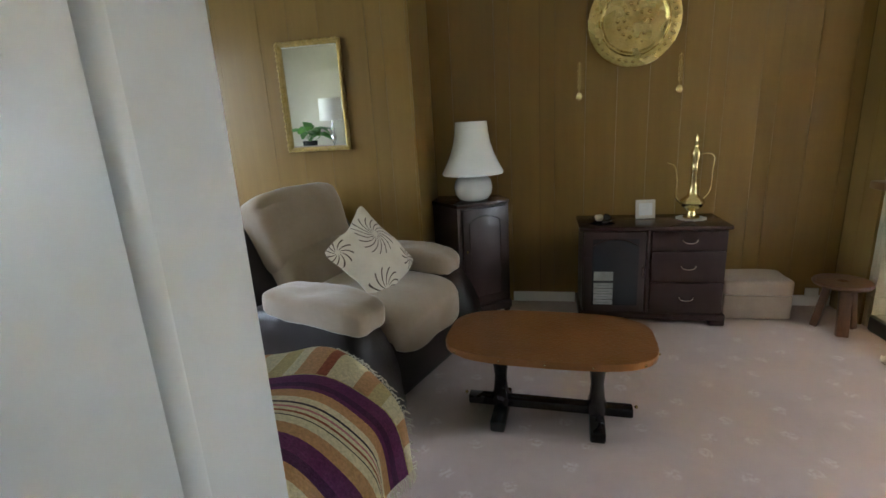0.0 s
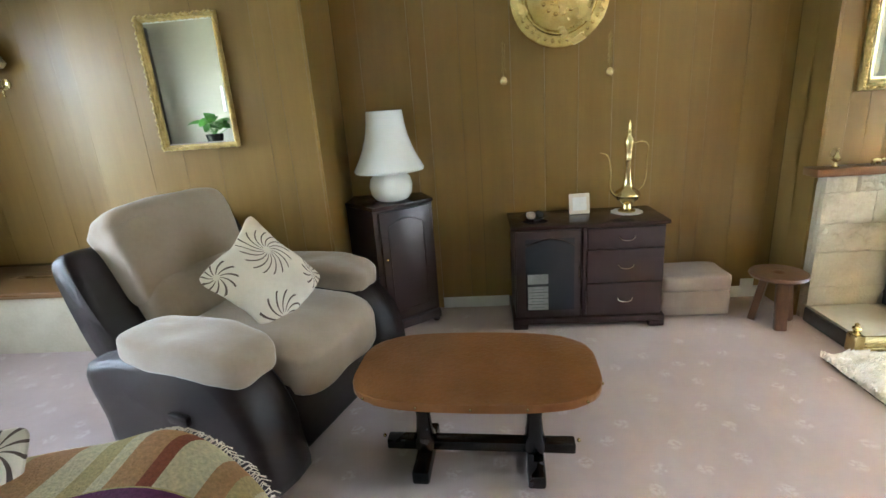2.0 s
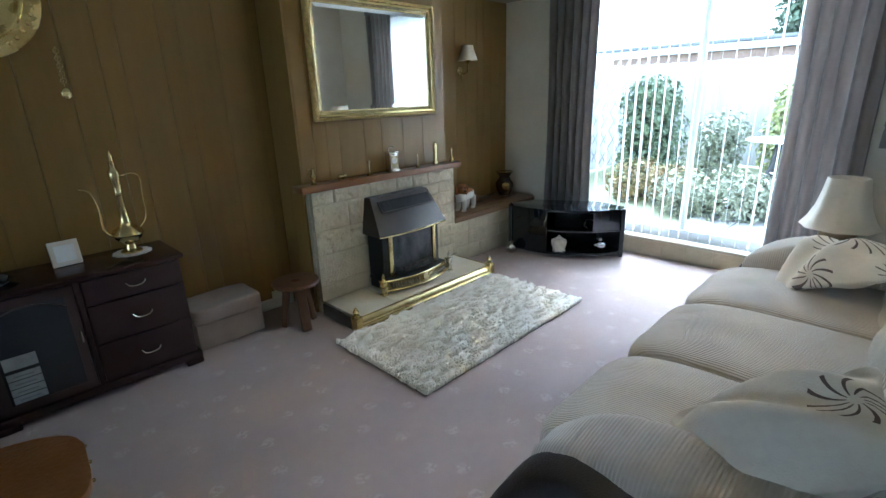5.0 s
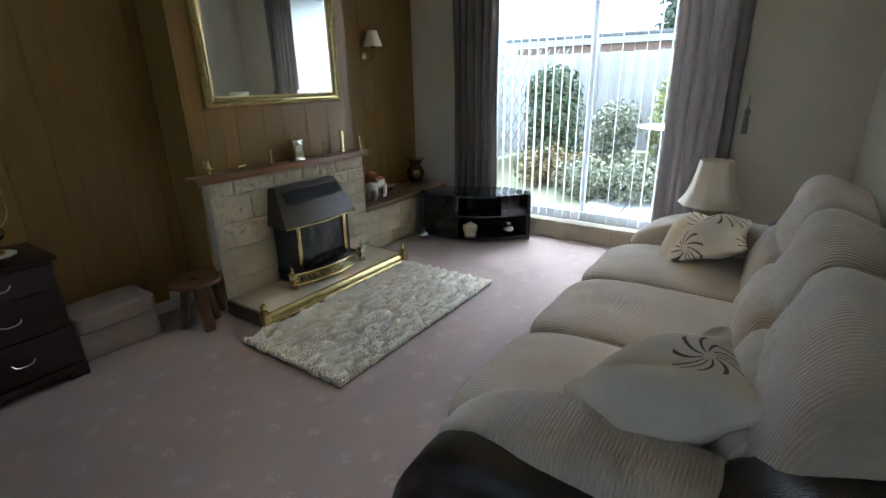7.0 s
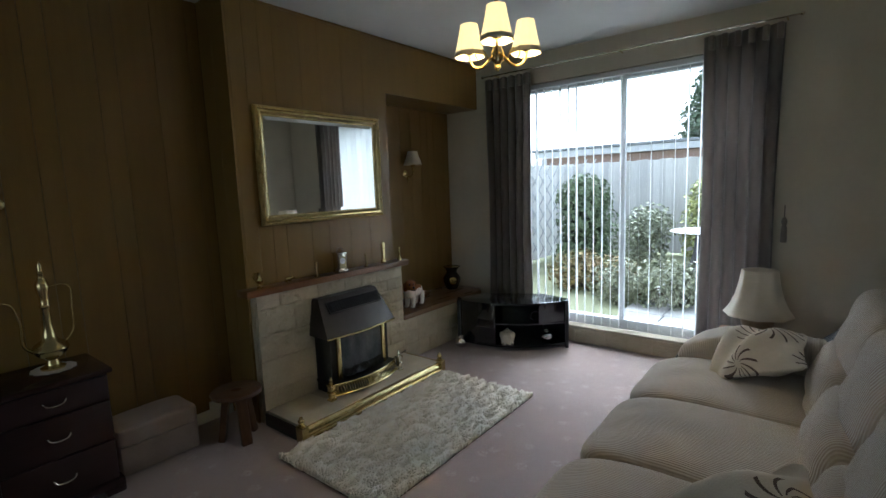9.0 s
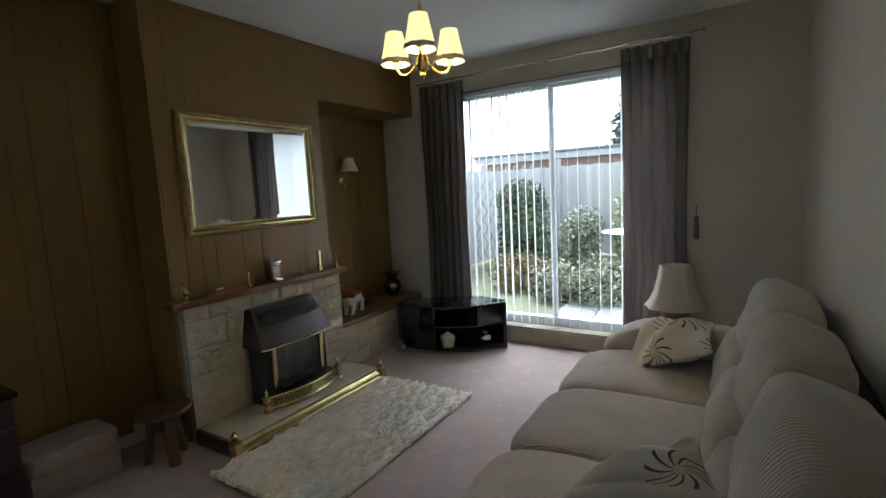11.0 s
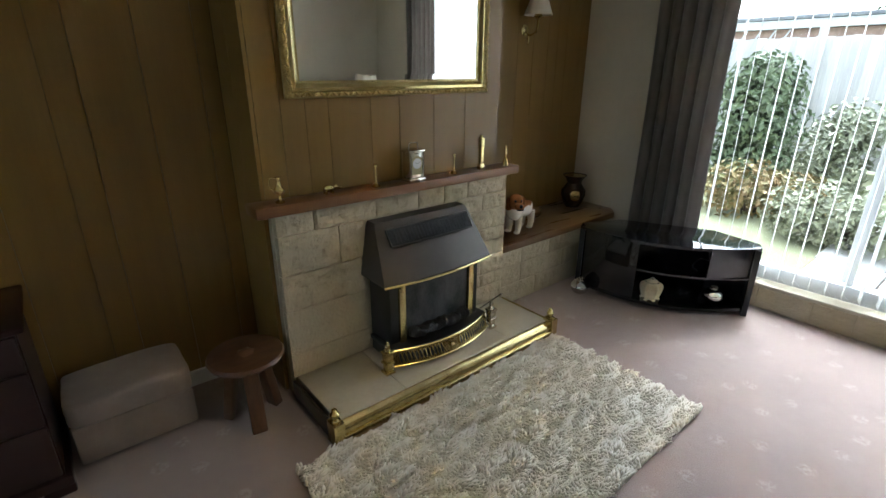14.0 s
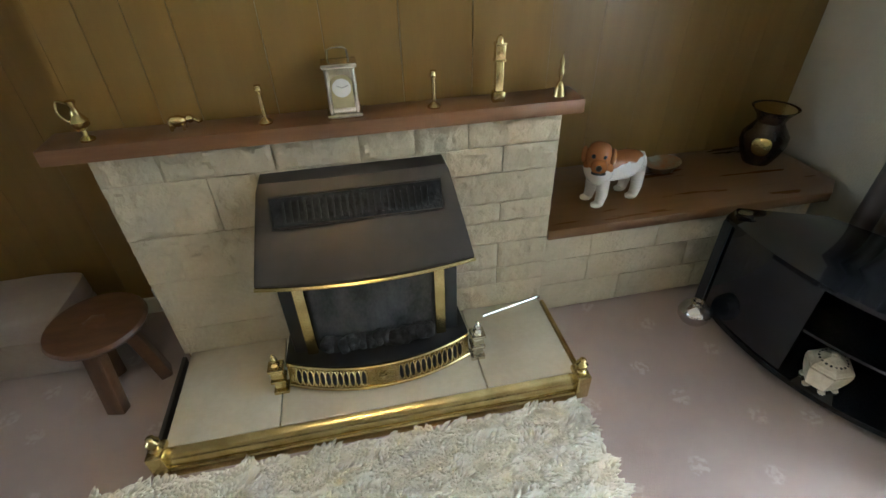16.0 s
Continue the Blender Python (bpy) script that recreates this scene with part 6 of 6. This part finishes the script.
ROOFM = mat("grey_felt_roof", (0.2, 0.21, 0.22), (0.15, 0.16, 0.17), rough=0.8, scale=2)
FASCIA = mat("white_fascia", (0.5, 0.51, 0.52), rough=0.5)
BRICKM = mat("far_brick", (0.28, 0.2, 0.16), (0.2, 0.14, 0.11), rough=0.9, scale=12)
RESIN = mat("white_resin", (0.6, 0.6, 0.58), rough=0.4)
EARTH = mat("bed_soil", (0.09, 0.06, 0.04), (0.16, 0.1, 0.06), rough=1.0, scale=8, bump=0.8)

GZ = -0.08
structure("ground", box(XE + 0.2, 400, -200, 200, GZ - 0.3, GZ), GRASS, "damp green lawn with bare patches", "ground")
structure("ground_front", box(-400, XW - 0.2, -200, 200, GZ - 0.3, GZ), GRASS, "green front lawn", "ground")
pav = structure("pavement", box(XE + 0.2, 12.2, 0.6, 2.55, GZ, GZ + 0.012), EARTH, "wet grey garden paving slabs", "paving")
slab_me = finish(box(0.006, 0.594, 0.006, 0.444, 0.0, 0.03, 0.004, seg=1), "slab", SLAB)
for i in range(12):
    for j in range(4):
        so = new("slab", slab_me)
        so.parent = pav
        so.matrix_local = pose(XE + 0.25 + i * 0.6, 0.7 + j * 0.45 + 0.06 * math.sin(i * 0.6), GZ + 0.008)


def leaf_cloud(centres, count, size, seed):
    """Many small folded leaves scattered through the given lobes, thicker at their skins."""
    rnd = random.Random(seed)
    verts, faces = [], []
    for _ in range(count):
        (cx, cy, cz), (rx, ry, rz) = rnd.choice(centres)
        d = Vector((rnd.gauss(0, 1), rnd.gauss(0, 1), rnd.gauss(0, 1))).normalized() * (0.35 + 0.95 * rnd.random() ** 0.8)
        p = Vector((cx + d.x * rx, cy + d.y * ry, max(GZ + 0.02, cz + d.z * rz)))
        n = (d + Vector((rnd.uniform(-1, 1), rnd.uniform(-1, 1), rnd.uniform(-0.4, 1)))).normalized()
        u = n.orthogonal().normalized()
        u = (Matrix.Rotation(rnd.uniform(0, 6.28), 3, n) @ u) * size * rnd.uniform(0.6, 1.3)
        w = n.cross(u).normalized() * u.length * 0.55
        b = len(verts)
        verts += [p - u, p + w + n * u.length * 0.25, p + u, p - w + n * u.length * 0.25]
        faces += [(b, b + 1, b + 2), (b, b + 2, b + 3)]
    return verts, faces


def bush(name, label, centres, count, size, seed, material, category="bush"):
    base = centres[0][0]
    t = thing(name, label, category, pose(base[0], base[1], GZ))
    v, f = leaf_cloud([((c[0] - base[0], c[1] - base[1], c[2] - GZ), r) for c, r in centres], count, size, seed)
    me = bpy.data.meshes.new("crown")
    me.from_pydata([tuple(p) for p in v], [], f)
    me.materials.append(material)
    o = new("crown", me)
    o.parent = t
    o["kind"] = "stuff"
    sb = bmesh.new()
    rnd = random.Random(seed)
    for c, r in centres:
        tube(curve_points([(0.05 * rnd.uniform(-1, 1), 0.05 * rnd.uniform(-1, 1), 0), ((c[0] - base[0]) * 0.5, (c[1] - base[1]) * 0.5, (c[2] - GZ) * 0.5), (c[0] - base[0], c[1] - base[1], c[2] - GZ)], 3), 0.03, 6, sb, 0.008)
    part("stem", sb, BARK, t)
    return t


bush("ivy_column", "tall dark green ivy grown over a post", [((8.6, 3.95, 0.3), (0.3, 0.4, 0.4)), ((8.6, 3.9, 0.8), (0.3, 0.42, 0.4)), ((8.6, 3.95, 1.2), (0.26, 0.38, 0.32))], 5200, 0.05, 1, IVYM)
bush("variegated_bush", "yellow-green variegated bush by the fence", [((10.4, 2.35, 0.5), (0.45, 0.4, 0.5)), ((10.3, 2.2, 1.05), (0.4, 0.4, 0.42)), ((10.6, 1.8, 1.15), (0.4, 0.45, 0.4))], 4000, 0.06, 2, LIME)
bush("low_shrub", "low pale-leaved shrub in the bed under the window", [((6.9, 2.75, 0.15), (0.3, 0.35, 0.25)), ((6.8, 2.25, 0.17), (0.3, 0.35, 0.28)), ((7.0, 1.9, 0.15), (0.25, 0.3, 0.25))], 3600, 0.035, 3, SHRUB)
bush("low_shrub", "brownish low shrub beside the lawn", [((7.4, 3.5, 0.15), (0.35, 0.4, 0.28)), ((7.6, 3.1, 0.12), (0.3, 0.3, 0.22))], 2200, 0.04, 4, mat("russet_leaves", (0.25, 0.16, 0.07), (0.12, 0.13, 0.04), rough=0.7, scale=5))
bush("shrub", "straggly green shrub in front of the fence", [((9.6, 3.35, 0.3), (0.5, 0.4, 0.4)), ((9.8, 3.2, 0.62), (0.42, 0.33, 0.34))], 1900, 0.05, 6, SHRUB)


def fence():
    t = thing("fence", "weathered close-board garden fence with posts", "fence", pose(11.2, 0, GZ))
    bd = finish(box(-0.008, 0.008, -0.06, 0.06, 0.05, 1.95, 0.003, seg=1), "board", TIMBER)
    i = 0
    y = -3.2
    while y < 9.2:
        b = new("board", bd)
        b.parent = t
        b.matrix_local = pose(0.006 * (i % 2), y, 0.01 * math.sin(i * 1.7), 0, 0, 6)
        y += 0.115
        i += 1
    ps = finish(box(-0.05, 0.05, -0.05, 0.05, 0.0, 2.1, 0.006, seg=1), "post", TIMBER)
    y = -3.2
    while y < 9.2:
        b = new("post", ps)
        b.parent = t
        b.matrix_local = pose(-0.07, y, 0)
        y += 1.83
    for z in (0.4, 1.7):
        part("rail", box(0.02, 0.06, -3.2, 9.2, z, z + 0.08), TIMBER, t)


fence()
side = thing("fence", "weathered close-board fence along the garden's side", "fence", pose(0, 5.2, GZ))
bd2 = finish(box(-0.06, 0.06, -0.008, 0.008, 0.05, 1.9, 0.003, seg=1), "board", TIMBER)
for i in range(52):
    b = new("board", bd2)
    b.parent = side
    b.matrix_local = pose(5.2 + i * 0.115, 0.006 * (i % 2), 0.01 * math.sin(i * 2.1))
tr = thing("trellis", "white diamond garden trellis before the fence", "trellis", pose(9.2, 4.75, GZ, 0, 0, 100))
for k in range(-4, 9):
    for s_ in (-1, 1):
        x0, x1 = k * 0.16, k * 0.16 + s_ * 0.9
        pts = [(x0, 0.008 * s_, 0.15), (x1, 0.008 * s_, 1.95)]
        if min(x0, x1) > -0.75 and max(x0, x1) < 1.5:
            part("lath", tube(pts, 0.012, 4), FASCIA, tr)

tab = thing("garden_table", "white round resin garden table on the paving", "table", pose(8.9, 2.13, GZ + 0.03))
part("tabletop", lathe([(0.0, 0.7), (0.5, 0.7), (0.52, 0.712), (0.5, 0.725), (0.0, 0.728)], 48), RESIN, tab)
for k in range(4):
    a = radians(45 + 90 * k)
    part("leg", tube(curve_points([(0.15 * math.cos(a), 0.15 * math.sin(a), 0.7), (0.2 * math.cos(a), 0.2 * math.sin(a), 0.35), (0.36 * math.cos(a), 0.36 * math.sin(a), 0.0)], 4), 0.025, 8), mat("dark_table_leg", (0.06, 0.06, 0.06), rough=0.5) if k == 0 else bpy.data.materials["dark_table_leg"], tab)

gar = thing("garage", "long low brick garage with flat grey roof and white fascia", "garage", pose(15.5, 3.0, GZ))
part("wall", box(0, 5, -6, 5.2, 0, 2.35), BRICKM, gar)
part("roof", box(-0.2, 5.3, -6.3, 5.5, 2.55, 2.63, 0.01), ROOFM, gar)
part("fascia", box(-0.16, 0.0, -6.2, 5.4, 2.36, 2.54), FASCIA, gar)
part("garage_window", box(-0.02, -0.005, 1.0, 2.2, 1.2, 2.0), BLACKGLASS, gar)


def conifer():
    t = thing("conifer_tree", "tall dark evergreen conifer behind the garage", "tree", pose(23.0, 4.3, GZ))
    part("trunk", tube([(0, 0, 0), (0.03, 0, 3), (0, 0.04, 5.9)], 0.2, 8, taper=0.03), BARK, t)
    lobes = []
    lb = bmesh.new()
    for i in range(60):
        z = 0.9 + 5.2 * i / 60
        r = 1.75 * (1 - (z - 0.9) / 5.6) ** 0.7
        a = i * 2.4
        p = (r * 0.7 * math.cos(a), r * 0.7 * math.sin(a), z)
        lobes.append((p, (0.45 * r + 0.15, 0.45 * r + 0.15, 0.35)))
        tube([(0, 0, z - 0.15), p], 0.03, 5, lb, 0.01)
    part("limb", lb, BARK, t)
    v, f = leaf_cloud(lobes, 9000, 0.11, 10)
    me = bpy.data.meshes.new("crown")
    me.from_pydata([tuple(p) for p in v], [], f)
    me.materials.append(CONIFER)
    o = new("crown", me)
    o.parent = t
    o["kind"] = "stuff"


conifer()


def bare_tree():
    t = thing("bare_tree", "thin leafless tree beside the conifer", "tree", pose(19.5, 3.1, GZ))
    bm = tube([(0, 0, 0), (0.05, 0.05, 2.2), (0, 0.1, 4.2)], 0.09, 7, taper=0.02)
    rnd = random.Random(12)
    for i in range(46):
        z = 1.8 + 2.6 * rnd.random()
        a = rnd.uniform(0, 6.28)
        ln = rnd.uniform(0.5, 1.4)
        p = Vector((0.03, 0.07, z))
        q = p + Vector((ln * math.cos(a), ln * math.sin(a), rnd.uniform(0.1, 0.7)))
        tube(curve_points([p, p.lerp(q, 0.5) + Vector((0, 0, 0.1)), q], 3), 0.018, 4, bm, 0.004)
        for k in range(3):
            b = p.lerp(q, 0.4 + 0.2 * k)
            tube([b, b + Vector((rnd.uniform(-0.3, 0.3), rnd.uniform(-0.3, 0.3), rnd.uniform(0, 0.35)))], 0.007, 3, bm, 0.003)
    part("branches", bm, BARK, t)


bare_tree()


# ---- panelling boards and stones, piece by piece ----
board_cache = {}


def boards(parent, start, along, length, z0, z1, seed, turn):
    """Upright tongue-and-groove boards of mixed width, their faces towards -y before the turn."""
    rnd = random.Random(seed)
    x = 0.0
    while x < length - 0.005:
        w = rnd.choice((0.1, 0.15, 0.2, 0.2, 0.3))
        if length - x - w < 0.06:
            w = length - x
        key = (round(w, 3), round(z1 - z0, 3))
        if key not in board_cache:
            board_cache[key] = finish(box(0.0009, w - 0.0009, 0.0, 0.015, 0.0, z1 - z0), "board", PANEL)
        ob = new("board", board_cache[key])
        ob.parent = parent
        ob.matrix_local = Matrix.Translation((start[0] + along[0] * x, start[1] + along[1] * x, z0)) @ Matrix.Rotation(radians(turn), 4, "Z")
        x += w


boards(north, (B2R, REC), (1, 0), B1L - B2R, 0.0, ZC - 0.002, 1, 0)
boards(breast, (B1L + 0.0155, BR1), (1, 0), B1R - B1L - 0.031, 0.8, ZC - 0.002, 2, 0)
boards(breast, (B1L, REC - 0.002), (0, -1), REC - BR1 - 0.002, 0.0, ZC - 0.002, 3, -90)
boards(breast, (B1R, BR1), (0, 1), ALC - BR1, 0.4, 2.23, 4, 90)
boards(breast_b, (B2L + 0.0155, BR2), (1, 0), B2R - B2L - 0.031, 0.0, ZC - 0.002, 5, 0)
boards(breast_b, (B2R, BR2), (0, 1), REC - BR2 - 0.002, 0.0, ZC - 0.002, 6, 90)
boards(breast_b, (B2L, ALC), (0, -1), ALC - BR2, 0.0, 2.2, 7, -90)
boards(alc_e, (B1R + 0.001, ALC), (1, 0), XE - B1R - 0.002, 0.4, 2.23, 8, 0)
boards(alc_w, (XW + 0.001, ALC), (1, 0), B2L - XW - 0.002, 0.44, 2.2, 9, 0)

stone_course(fire_wall, FX0, 2.67, FY, 0.088, (0.115, 0.205), 21, 0.0, (0.4,), 0.008)
stone_course(fire_wall, FX0, 2.67, FY, 0.408, (0.165, 0.175), 25, 0.0, (0.27, 0.4), 0.026)
stone_course(fire_wall, 2.67, 3.22, FY, 0.088, (0.33, 0.33), 26, 0.0, (0.3,), 0.004)
stone_course(fire_wall, 3.22, FX1, FY, 0.088, (0.11, 0.075, 0.11, 0.09, 0.075, 0.11, 0.09), 27, 0.0, (0.13, 0.18, 0.36), 0.027)
stone_course(fire_wall, FX0, FX1, FY, 0.748, (0.093,), 28, 0.0, (0.16, 0.24, 0.3), 0.03)
stone_course(fire_wall, FY + 0.03, BR1 + 0.01, FX0, 0.0, (0.2, 0.22, 0.22, 0.205), 22, -90, rough=0.006)
stone_course(alcove_base, FX1 + 0.002, 4.695, FY + 0.02, 0.0, (0.13, 0.12, 0.113), 23, rough=0.015)
stone_course(sill_base, W0 - 0.04, W1 + 0.01, XE - 0.02, 0.0, (0.133,), 24, -90, (0.2, 0.24, 0.28), 0.008)
